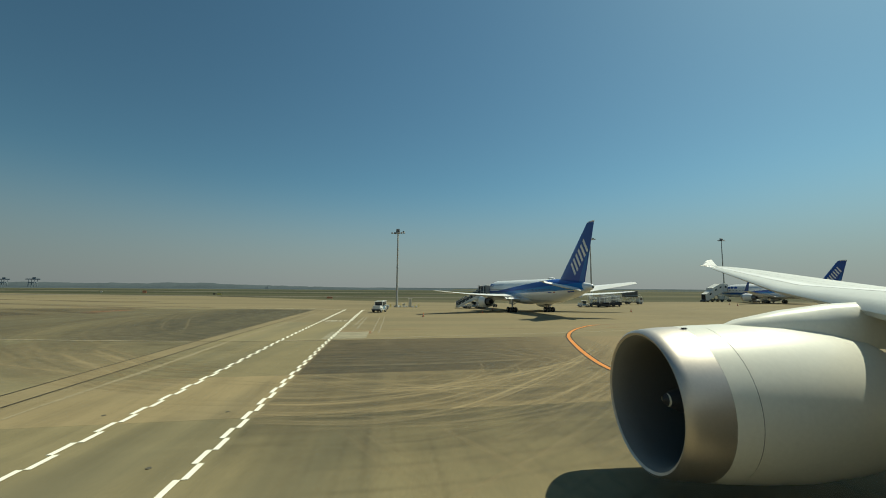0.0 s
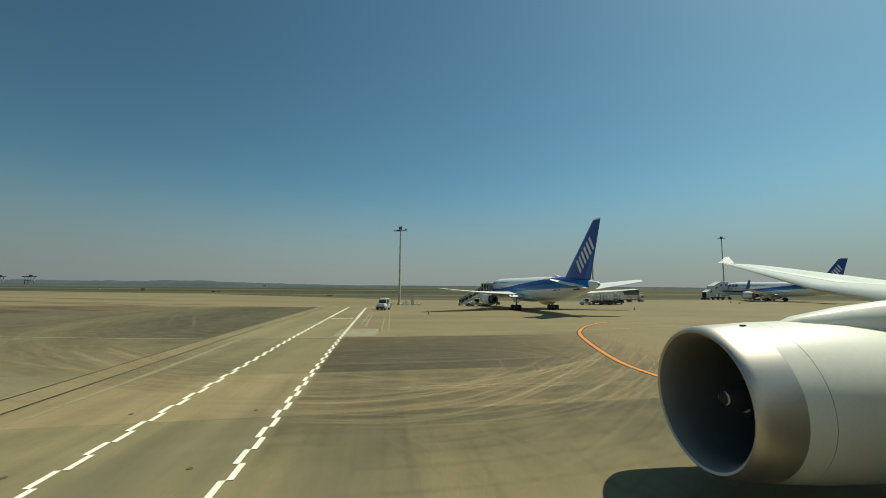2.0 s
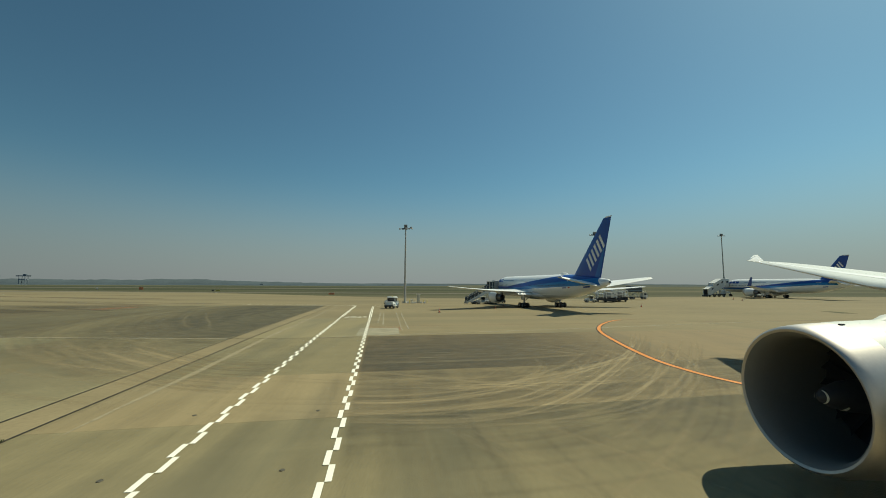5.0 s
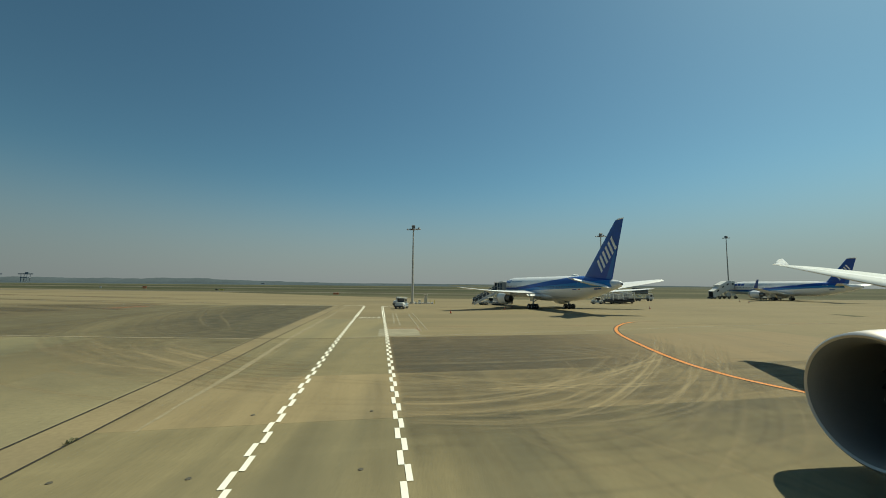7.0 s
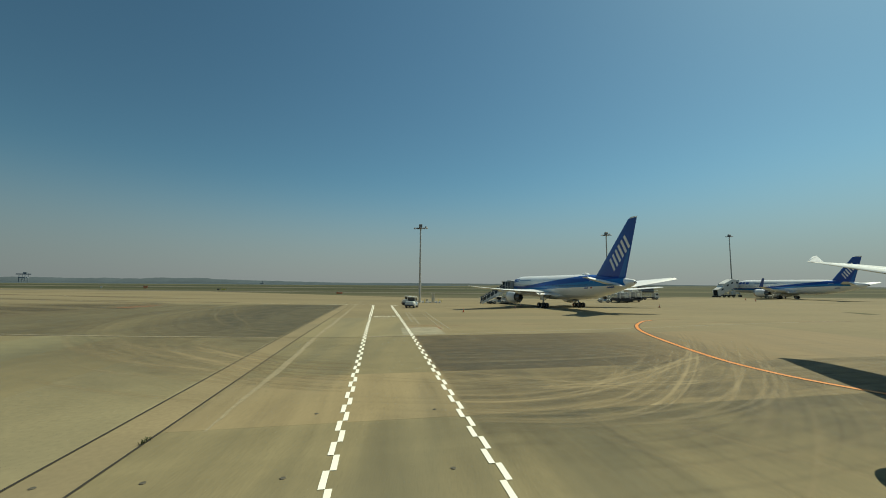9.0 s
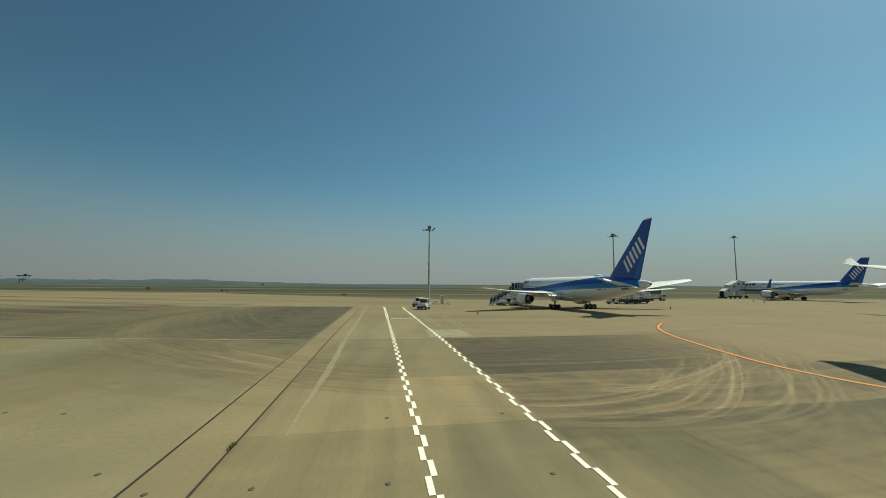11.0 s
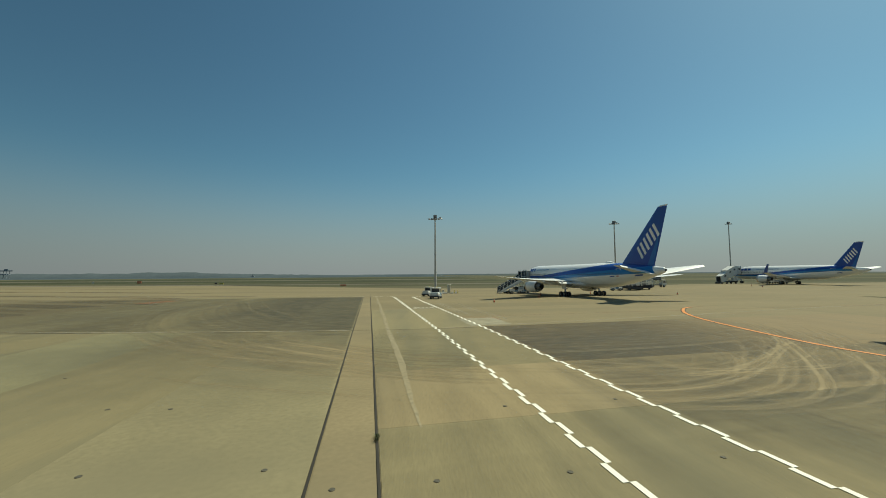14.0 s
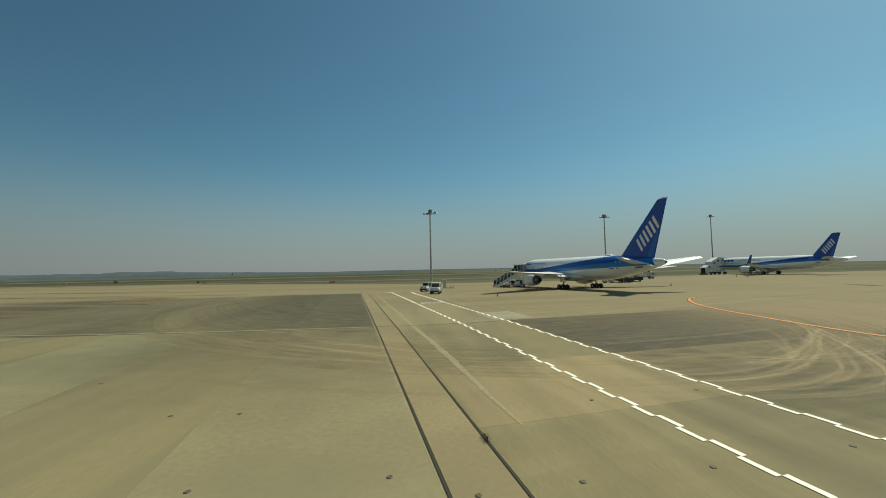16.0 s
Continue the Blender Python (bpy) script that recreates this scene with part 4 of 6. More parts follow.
M_TAIL_GREY = material("tailplane_grey_paint", (0.72, 0.73, 0.72), 0.5, var=0.06, scale=0.6)


def airliner(m, sp, label, group):
    a = thing("airliner", m, label, "aircraft", group)
    w, h, zc, nose, tail, zt = sp["w"], sp["h"], sp["zc"], sp["nose"], sp["tail"], sp["ztail"]
    dims = (nose, tail, w, h, zc, zt)
    part("fuselage", hull(*dims), sp["livery"], a, smooth=50)
    # belly fairing
    fr = sp["fair"]
    rings = []
    for t in range(9):
        k = math.sin(math.pi * t / 8) ** 0.6
        rings.append([(w * 0.54 * max(0.05, k) * math.cos(2 * math.pi * i / 20), fr[0] + (fr[1] - fr[0]) * t / 8, zc - h * 0.36 + h * 0.2 * max(0.05, k) * math.sin(2 * math.pi * i / 20)) for i in range(20)])
    part("belly_fairing", Shape().loft(rings), M_AIR_GREY, a, smooth=50)
    for sx in (-1, 1):
        rt, tp = sp["wing_root"], sp["wing_tip"]
        wg = part("wing", wing_shape((sx * rt[0], *rt[1:]), (sx * tp[0], *tp[1:]), (0.12, 0.075), sp["bend"]), M_AIR_GREY, a, "pale grey painted wing", smooth=40)
        for f in sp["fairings"]:
            tt = (f - rt[0]) / (tp[0] - rt[0])
            te = (rt[1] + (tp[1] - rt[1]) * tt) - (rt[3] + (tp[3] - rt[3]) * tt)
            zz = rt[2] + (tp[2] - rt[2]) * tt + sp["bend"] * (tt * tt - tt)
            part("flap_fairing", Shape().loft([[(sx * f + rr * 0.5 * math.cos(q), yy, zz - 0.25 + dz + rr * math.sin(q)) for q in [i * math.pi / 4 for i in range(8)]] for yy, rr, dz in ((te + 2.6, 0.04, 0.05), (te + 1.6, 0.26, 0), (te, 0.28, -0.1), (te - 1.1, 0.04, -0.1))]), M_AIR_GREY, wg, smooth=60)
        if sp["winglet"]:
            part("winglet", wing_shape((sx * tp[0], tp[1] - 0.1, tp[2], tp[3]), (sx * (tp[0] + 0.9), tp[1] - 2.0, tp[2] + sp["winglet"], 0.6), (0.1, 0.08), steps=3), M_NAVY, wg, "dark blue upturned winglet", smooth=40)
        else:
            part("tip_cap", wing_shape((sx * tp[0], tp[1] - 0.02, tp[2], tp[3]), (sx * (tp[0] + 0.45), tp[1] - 1.1, tp[2] + 0.06, 0.9), (0.09, 0.05), steps=2), M_SILVER, wg, "bare metal wing tip", smooth=40)
        s1, s2 = sp["stab_root"], sp["stab_tip"]
        tpl = part("tailplane", wing_shape((sx * s1[0], s1[1], s1[2], s1[3] * 0.74), (sx * s2[0], s2[1], s2[2], s2[3] * 0.74), (0.11, 0.10), steps=4), M_TAIL_GREY, a, "pale grey tailplane", smooth=40)
        el_ = []
        for px_, py_, pz_, pc in (s1, s2):
            hinge, d = py_ - 0.745 * pc, pc * 0.26
            el_.append([(sx * px_, hinge, pz_ + 0.08), (sx * px_, hinge, pz_ - 0.1), (sx * px_, hinge - d, pz_ - 0.1 - 0.32 * d), (sx * px_, hinge - d, pz_ - 0.06 - 0.32 * d)])
        part("elevator", Shape().loft(el_), M_TAIL_GREY, tpl, "drooping grey elevator")
        for fa, fb in sp["flaps"]:
            fl = []
            for f in (fa, fb):
                tt = (f - rt[0]) / (tp[0] - rt[0])
                te = (rt[1] + (tp[1] - rt[1]) * tt) - (rt[3] + (tp[3] - rt[3]) * tt)
                zz = rt[2] + (tp[2] - rt[2]) * tt + sp["bend"] * (tt * tt - tt)
                fl.append([(sx * f, te + 0.7, zz + 0.04), (sx * f, te + 0.7, zz - 0.14), (sx * f, te - 0.75, zz - 0.62), (sx * f, te - 0.75, zz - 0.56)])
            part("flap", Shape().loft(fl), M_AIR_WHITE, wg, "white drooping flap")
        ex, ey, ez, er, el = sp["engine"]
        e = jet_engine(a, sx * ex, ey, ez, er, el, M_AIR_WHITE)
        tt = (ex - rt[0]) / (tp[0] - rt[0])
        le, zw = rt[1] + (tp[1] - rt[1]) * tt, rt[2] + (tp[2] - rt[2]) * tt + sp["bend"] * (tt * tt - tt)
        part("pylon", Shape().loft([[(sx * ex + d, yy, z0) for d, yy, z0 in ((-0.2, y0, za), (0.2, y0, za), (0.2, y1, zb), (-0.2, y1, zb))] for y0, y1, za, zb in ((ey - 0.28 * el, le - 3.0, ez + er * 0.7, ez + er * 0.7), (ey - 0.3 * el, le - 3.2, ez + er * 1.02, zw + 0.05))]), M_AIR_WHITE, e)
        # main gear
        gx, gy0 = sp["track"] / 2 * sx, sp["gear_y"]
        g = new("main_gear")
        g.parent = a
        part("strut", Shape().tube((gx, gy0, sp["wheel_r"]), (gx * 0.92, gy0 + 0.2, zc - h * 0.3), 0.16, 0.2), M_STEEL, g)
        part("side_brace", Shape().tube((gx, gy0, sp["wheel_r"] + 0.9), (gx * 0.5, gy0 + 0.1, zc - h * 0.35), 0.08), M_STEEL, g)
        part("gear_door", Shape().box(gx + sx * 0.25, gy0 + 0.1, zc - h * 0.42, 0.06, 1.5, 1.5, bevel=0.02), M_AIR_WHITE, g)
        for wy in sp["bogie"]:
            for wx in (-0.55, 0.55):
                wheel(g, gx + wx * sp["wheel_gap"], gy0 + wy, sp["wheel_r"], 0.42 * sp["wheel_gap"] + 0.05)
        if len(sp["bogie"]) > 1:
            part("bogie_beam", Shape().tube((gx, sp["bogie"][0], sp["wheel_r"]), (gx, sp["bogie"][1], sp["wheel_r"]), 0.13), M_STEEL, g)
    n = new("nose_gear")
    n.parent = a
    ny = sp["base"]
    part("strut", Shape().tube((0, ny, 0.4), (0, ny + 0.1, zc - h * 0.42), 0.11), M_STEEL, n)
    part("gear_door", Shape().box(-0.5, ny + 0.4, zc - h * 0.52, 0.05, 1.6, 0.8, bevel=0.02), M_AIR_WHITE, n)
    for wx in (-0.32, 0.32):
        wheel(n, wx, ny, sp["wheel_r"] * 0.82, 0.3)
    # fin with slanted white bars
    fr_, ft = sp["fin_root"], sp["fin_tip"]
    fin = part("fin", fin_shape(fr_, ft, 0.10), M_NAVY, a, "navy blue tail fin", smooth=40)
    part("fin_cap", fin_shape((ft[0] - 0.05, ft[1] + 0.01, ft[2] * 0.98), (ft[0] - 0.7, ft[1] + 0.22, ft[2] * 0.75), 0.10), M_AIR_WHITE, fin, "pale fin tip cap", smooth=40)
    for sx in (-1, 1):
        for tone, c0, c1, mat in (("rudder_stripe", 0.80, 0.90, M_SKYBLUE),):
            # light stripe at the rear of the fin
            pts = []
            for t, c in ((0.0, c0 + 0.02), (0.0, c1 + 0.08), (0.34, c1 + 0.07), (0.62, c0 + 0.12)):
                ly, lz, ch = [fr_[k] + (ft[k] - fr_[k]) * t for k in range(3)]
                half = 0.10 * ch * (0.5 if c < 0.35 else 0.5 - 0.44 * (c - 0.35) / 0.65)
                pts.append((sx * (half + 0.03), ly - c * ch, lz))
            part(tone, Shape().add(pts + [(p[0] - sx * 0.02, p[1], p[2]) for p in pts], [(0, 1, 2, 3), (0, 1, 5, 4), (1, 2, 6, 5), (2, 3, 7, 6), (3, 0, 4, 7)]), mat, fin, "light blue stripe on the fin")
        bl = Vector((ft[0] - fr_[0], ft[1] - fr_[1])).normalized()
        up = Vector((bl.y, -bl.x))
        unit = (ft[1] - fr_[1]) / 9.6
        p0 = Vector((fr_[0] + (ft[0] - fr_[0]) * 0.34, fr_[1] + (ft[1] - fr_[1]) * 0.34)) - up * 3.3 * unit
        for k in range(6):
            s0 = (0.35 + 0.98 * k) * unit
            pts = []
            for s_, u_ in ((s0, 0.1 * unit), (s0 + 0.5 * unit, 0.1 * unit), (s0 + 1.2 * unit, 2.15 * unit), (s0 + 0.7 * unit, 2.15 * unit)):
                q = p0 + bl * s_ + up * u_
                t = (q.y - fr_[1]) / (ft[1] - fr_[1])
                ly, ch = fr_[0] + (ft[0] - fr_[0]) * t, fr_[2] + (ft[2] - fr_[2]) * t
                cc = (ly - q.x) / ch
                half = 0.10 * ch * (0.5 if cc < 0.35 else 0.5 - 0.22 * (cc - 0.35) / 0.35)
                pts.append((sx * (half + 0.05), q.x, q.y))
            part("emblem_bar", Shape().add(pts + [(p[0] - sx * 0.04, p[1], p[2]) for p in pts], [(0, 1, 2, 3), (0, 1, 5, 4), (1, 2, 6, 5), (2, 3, 7, 6), (3, 0, 4, 7)]), M_AIR_WHITE, fin, "slanted white bar of the tail emblem")
    part("apu_exhaust", Shape().spin(pose(0, tail - 0.25, zt, 0, 0, -90), [(0, 0.2), (0.34, 0.19), (0.32, 0.14), (0.1, 0.12)], 14), M_DARK, a, "dark round tail exhaust")
    # cabin windows
    win = Shape().box(0, 0, 0, 0.04, 0.18, 0.27, bevel=0.02).mesh("window")
    win.materials.append(M_CABIN)
    for sx in (-1, 1):
        y = sp["win"][0]
        while y > sp["win"][1]:
            if all(abs(y - d) > 0.8 for d in sp["doors"]):
                hw, hz = hull_at(*dims, y)
                dz = sp["win_z"] - zc
                ang = math.asin(max(-1, min(1, dz / (h / 2))))
                o = part("window", win, M_CABIN, a)
                o.location = (sx * (hw * math.cos(ang) + 0.005), y, hz + dz)
                o.rotation_euler = (0, -sx * ang * 0.9, 0)
            y -= sp["pitch"]
        for d in sp["doors"]:
            hw, hz = hull_at(*dims, d)
            door = Shape()
            for oy, oz, by, bz in ((-0.55, 0, 0.06, 1.9), (0.55, 0, 0.06, 1.9), (0, 0.95, 1.16, 0.06), (0, -0.95, 1.16, 0.06)):
                q = []
                for yy, zz in ((oy - by / 2, oz - bz / 2), (oy + by / 2, oz - bz / 2), (oy + by / 2, oz + bz / 2), (oy - by / 2, oz + bz / 2)):
                    z = sp["win_z"] - 0.15 + zz
                    hw2, hz2 = hull_at(*dims, d + yy)
                    ang = math.asin(max(-1, min(1, (z - zc) / (h / 2))))
                    q.append((sx * (hw2 * math.cos(ang) + 0.03), d + yy, z + hz2 - zc))
                door.add(q + [(p[0] - sx * 0.06, p[1], p[2]) for p in q], [(0, 1, 2, 3), (0, 1, 5, 4), (1, 2, 6, 5), (2, 3, 7, 6), (3, 0, 4, 7)])
            part("door_outline", door, M_AIR_GREY, a, "thin outlined cabin door")
        # unreadable lettering as plain bars, navy title bars ahead
        for y0, y1, z0, z1, mat in sp["bars"]:
            hw, hz = hull_at(*dims, (y0 + y1) / 2)
            q = []
            for yy, zz in ((y0, z0), (y1, z0), (y1, z1), (y0, z1)):
                hw2, hz2 = hull_at(*dims, yy)
                ang = math.asin(max(-1, min(1, (zz - zc) / (h / 2))))
                q.append((sx * (hw2 * math.cos(ang) + 0.04), yy, zz + hz2 - zc))
            part("lettering_bar", Shape().add(q + [(p[0] - sx * 0.05, p[1], p[2]) for p in q], [(0, 1, 2, 3), (0, 1, 5, 4), (1, 2, 6, 5), (2, 3, 7, 6), (3, 0, 4, 7)]), mat, a)
    part("cockpit_window", Shape().loft([[(sx * w * 0.29, nose - 0.045 * (nose - tail) + d, zc + h * 0.17 + e2) for sx, d, e2 in ((-1, 0, 0), (1, 0, 0), (0.92, -0.7, 0.62), (-0.92, -0.7, 0.62))], [(sx * w * 0.2, nose - 0.045 * (nose - tail) + 0.55 + d, zc + h * 0.14 + e2) for sx, d, e2 in ((-1, 0, 0), (1, 0, 0), (0.92, -0.7, 0.62), (-0.92, -0.7, 0.62))]]), M_GLASS, a)
    if sp["dome"]:
        hw, hz = hull_at(*dims, sp["dome"])
        part("antenna_dome", Shape().loft([[(0.5 * k * math.cos(q), sp["dome"] + yy, zc + h / 2 - 0.1 + 0.45 * k * math.sin(q)) for q in [i * math.pi / 6 for i in range(12)]] for yy, k in ((1.4, 0.05), (0.7, 0.8), (0, 1), (-0.8, 0.8), (-1.7, 0.05))]), M_AIR_WHITE, a, smooth=50)
    return a


M_BAR = material("pale_blue_lettering", (0.25, 0.33, 0.48), 0.4, var=0.05)
WIDE = dict(w=5.03, h=5.3, zc=4.75, nose=27.5, tail=-23.3, ztail=5.7, fair=(10, -6), wing_root=(1.9, 10.3, 3.5, 9.6), wing_tip=(23.5, -3.2, 4.8, 2.3), bend=1.0,
            fairings=(6.0, 11.5, 16), winglet=0, flaps=((2.7, 6.6),), stab_root=(0.6, -16.7, 5.4, 5.4), stab_tip=(9.0, -21.7, 6.55, 1.9), engine=(7.85, 10.8, 2.2, 1.55, 6.0), track=9.3, wheel_r=0.58, wheel_gap=1.05, bogie=(0.72, -0.72), base=22.7, gear_y=0.0,
            fin_root=(-12.5, 6.3, 8.8), fin_tip=(-22.6, 16.95, 2.1), win=(21.2, -14), win_z=5.05, pitch=0.62, doors=(21.7, 5.2, 3.6, -14.3), dome=-9.5,
            bars=((-18.2, -19.8, 4.1, 4.36, M_NAVY), (-12.3, -13.4, 4.3, 4.5, M_NAVY), (-14.0, -14.5, 4.3, 4.5, M_CONE), (20.8, 20.1, 5.9, 6.65, M_NAVY), (19.8, 19.1, 5.9, 6.65, M_NAVY), (18.8, 18.0, 5.9, 6.65, M_NAVY), (17.4, 11.0, 6.2, 6.36, M_BAR)),
            livery=livery("hull_paint_wide", (6.6, 4.15), (-23, 14), (1.75, 0.6), 3.0, -25.2))
NARROW = dict(w=4.2, h=4.7, zc=4.0, nose=22.0, tail=-18.8, ztail=4.7, fair=(7, -4), wing_root=(1.5, 6.6, 2.7, 6.6), wing_tip=(18.0, -2.4, 4.0, 1.3), bend=0.8,
              fairings=(5.0, 9.0, 12.5), winglet=2.7, flaps=((2.2, 5.2),), stab_root=(0.5, -12.8, 4.9, 4.4), stab_tip=(6.2, -17.0, 5.6, 1.6), engine=(5.75, 8.2, 1.85, 1.35, 4.6), track=7.6, wheel_r=0.55, wheel_gap=0.8, bogie=(0.0,), base=18.6, gear_y=2.0,
              fin_root=(-9.9, 5.3, 6.0), fin_tip=(-16.0, 12.9, 2.2), win=(17.5, -9.5), win_z=4.2, pitch=0.55, doors=(18.4, 8.2, -3.4, -11.2), dome=0,
              bars=((17.2, 16.3, 4.85, 5.6, M_NAVY), (16.0, 15.0, 4.85, 5.6, M_NAVY), (14.7, 13.6, 4.85, 5.6, M_NAVY), (11.5, 4.0, 5.1, 5.24, M_BAR), (-12.2, -13.4, 3.4, 3.62, M_NAVY)),
              livery=livery("hull_paint_narrow", (5.1, 3.0), (-11, 12), (0.95, 0.4), 2.3, -18.4))
HEAD = math.degrees(math.atan2(0.225, 0.974))
wide_at = pose(20.15, 88.95, -0.01, 0, 0, HEAD + 0.6)
narrow_at = pose(127.5, 146.2, -0.01, 0, 0, HEAD - 0.5) @ Matrix.Scale(1.15, 4)
airliner(wide_at, WIDE, "parked white wide-body airliner with blue band and navy fin", "parked airliners")
airliner(narrow_at, NARROW, "parked white narrow-body airliner with blue band and upturned winglets", "parked airliners")


# ---- ground vehicles ----
def road_wheels(t, axles, half, r=0.42, w=0.26):
    for y in axles:
        for sx in (-1, 1):
            wheel(t, sx * half, y, r, w)


M_SCREEN = material("grey_screen_panel", (0.34, 0.35, 0.35), 0.4, var=0.1, scale=2)


def open_stairs(m):
    """A passenger stair truck: climbs along +x to the cabin door at x = 0, with a canopy at the head."""
    t = thing("passenger_stairs", m, "white boarding stairs with dark side panels at the cabin door", "boarding stairs", "boarding stairs")
    x0, x1, z0, z1, hw = -9.4, -2.6, 0.5, 4.1, 0.95
    for sy in (-1, 1):
        part("stringer", Shape().loft([[(x0, sy * hw - 0.05, z0 - 0.45), (x0, sy * hw + 0.05, z0 - 0.45), (x0, sy * hw + 0.05, z0 + 0.15), (x0, sy * hw - 0.05, z0 + 0.15)], [(x1, sy * hw - 0.05, z1 - 0.85), (x1, sy * hw + 0.05, z1 - 0.85), (x1, sy * hw + 0.05, z1 + 0.1), (x1, sy * hw - 0.05, z1 + 0.1)]]), M_GSE, t)
        part("handrail", Shape().tube((x0, sy * hw, z0 + 1.15), (x1, sy * hw, z1 + 1.25), 0.045, n=8), M_GSE, t)
        for k in range(6):
            f0, f1 = k / 6 + 0.03, (k + 1) / 6 - 0.012
            xa, xb = x0 + (x1 - x0) * f0, x0 + (x1 - x0) * f1
            za, zb = z0 + (z1 - z0) * f0, z0 + (z1 - z0) * f1
            part("side_panel", Shape().loft([[(xa, sy * hw - 0.02, za + 0.16), (xa, sy * hw + 0.02, za + 0.16), (xa, sy * hw + 0.02, za + 1.3), (xa, sy * hw - 0.02, za + 1.3)], [(xb, sy * hw - 0.02, zb + 0.16), (xb, sy * hw + 0.02, zb + 0.16), (xb, sy * hw + 0.02, zb + 1.3), (xb, sy * hw - 0.02, zb + 1.3)]]), M_CANOPY, t)
            part("post", Shape().box(xa, sy * hw, za + 0.65, 0.06, 0.06, 1.2), M_GSE, t)
    step = Shape().box(0, 0, 0, 0.32, 1.8, 0.05, bevel=0.01).mesh("step")
    step.materials.append(M_STEEL)
    for k in range(20):
        o = part("step", step, M_STEEL, t)
        o.location = (x0 + (x1 - x0) * (k + 0.5) / 20, 0, z0 + (z1 - z0) * (k + 0.5) / 20)
    part("landing", Shape().box(-1.35, 0, 4.05, 2.6, 2.0, 0.16, bevel=0.02), M_GSE, t)
    for sy in (-1, 1):
        for k in range(3):
            part("landing_screen", Shape().box(-2.2 + 0.78 * k, sy * 0.98, 5.2, 0.64, 0.05, 1.9, bevel=0.02), M_CANOPY, t)
            part("landing_post", Shape().box(-2.6 + 0.78 * k, sy * 0.98, 5.2, 0.12, 0.1, 2.2), M_GSE, t)
        part("landing_rail", Shape().box(-1.45, sy * 1.0, 4.75, 2.5, 0.06, 0.1), M_GSE, t)
    part("canopy_roof", Shape().box(-1.5, 0, 6.3, 2.7, 2.1, 0.12, bevel=0.04), M_GSE, t)
    part("door_hood", Shape().box(-0.55, 0, 5.3, 1.5, 2.35, 2.5, bevel=0.2), M_SCREEN, t, "grey folding door hood")
    part("chassis", Shape().box(-4.6, 0, 0.62, 7.0, 1.9, 0.3, bevel=0.04), M_GSE, t)
    part("cab", Shape().box(-3.2, -1.2, 1.15, 1.9, 0.9, 1.0, bevel=0.12), M_GSE, t)
    for sx in (-1.6, -2.9, -4.2):
        part("lift_post", Shape().tube((sx, 0.6, 0.7), (sx - 0.6, 0.6, 3.2 - 0.4 * (sx + 1.6) / -1.3), 0.09, n=8), M_GSE, t)
        part("lift_post", Shape().tube((sx, -0.6, 0.7), (sx - 0.6, -0.6, 3.2 - 0.4 * (sx + 1.6) / -1.3), 0.09, n=8), M_GSE, t)
    for wx in (-2.0, -7.0):
        for sy in (-1, 1):
            a, b = wheel_mesh(0.4, 0.28)
            wo = part("wheel", a, M_TYRE, t)
            wo.location, wo.rotation_euler = (wx, sy * 0.85, 0.4), (0, 0, radians(90))
            part("rim", b, M_STEEL, wo)


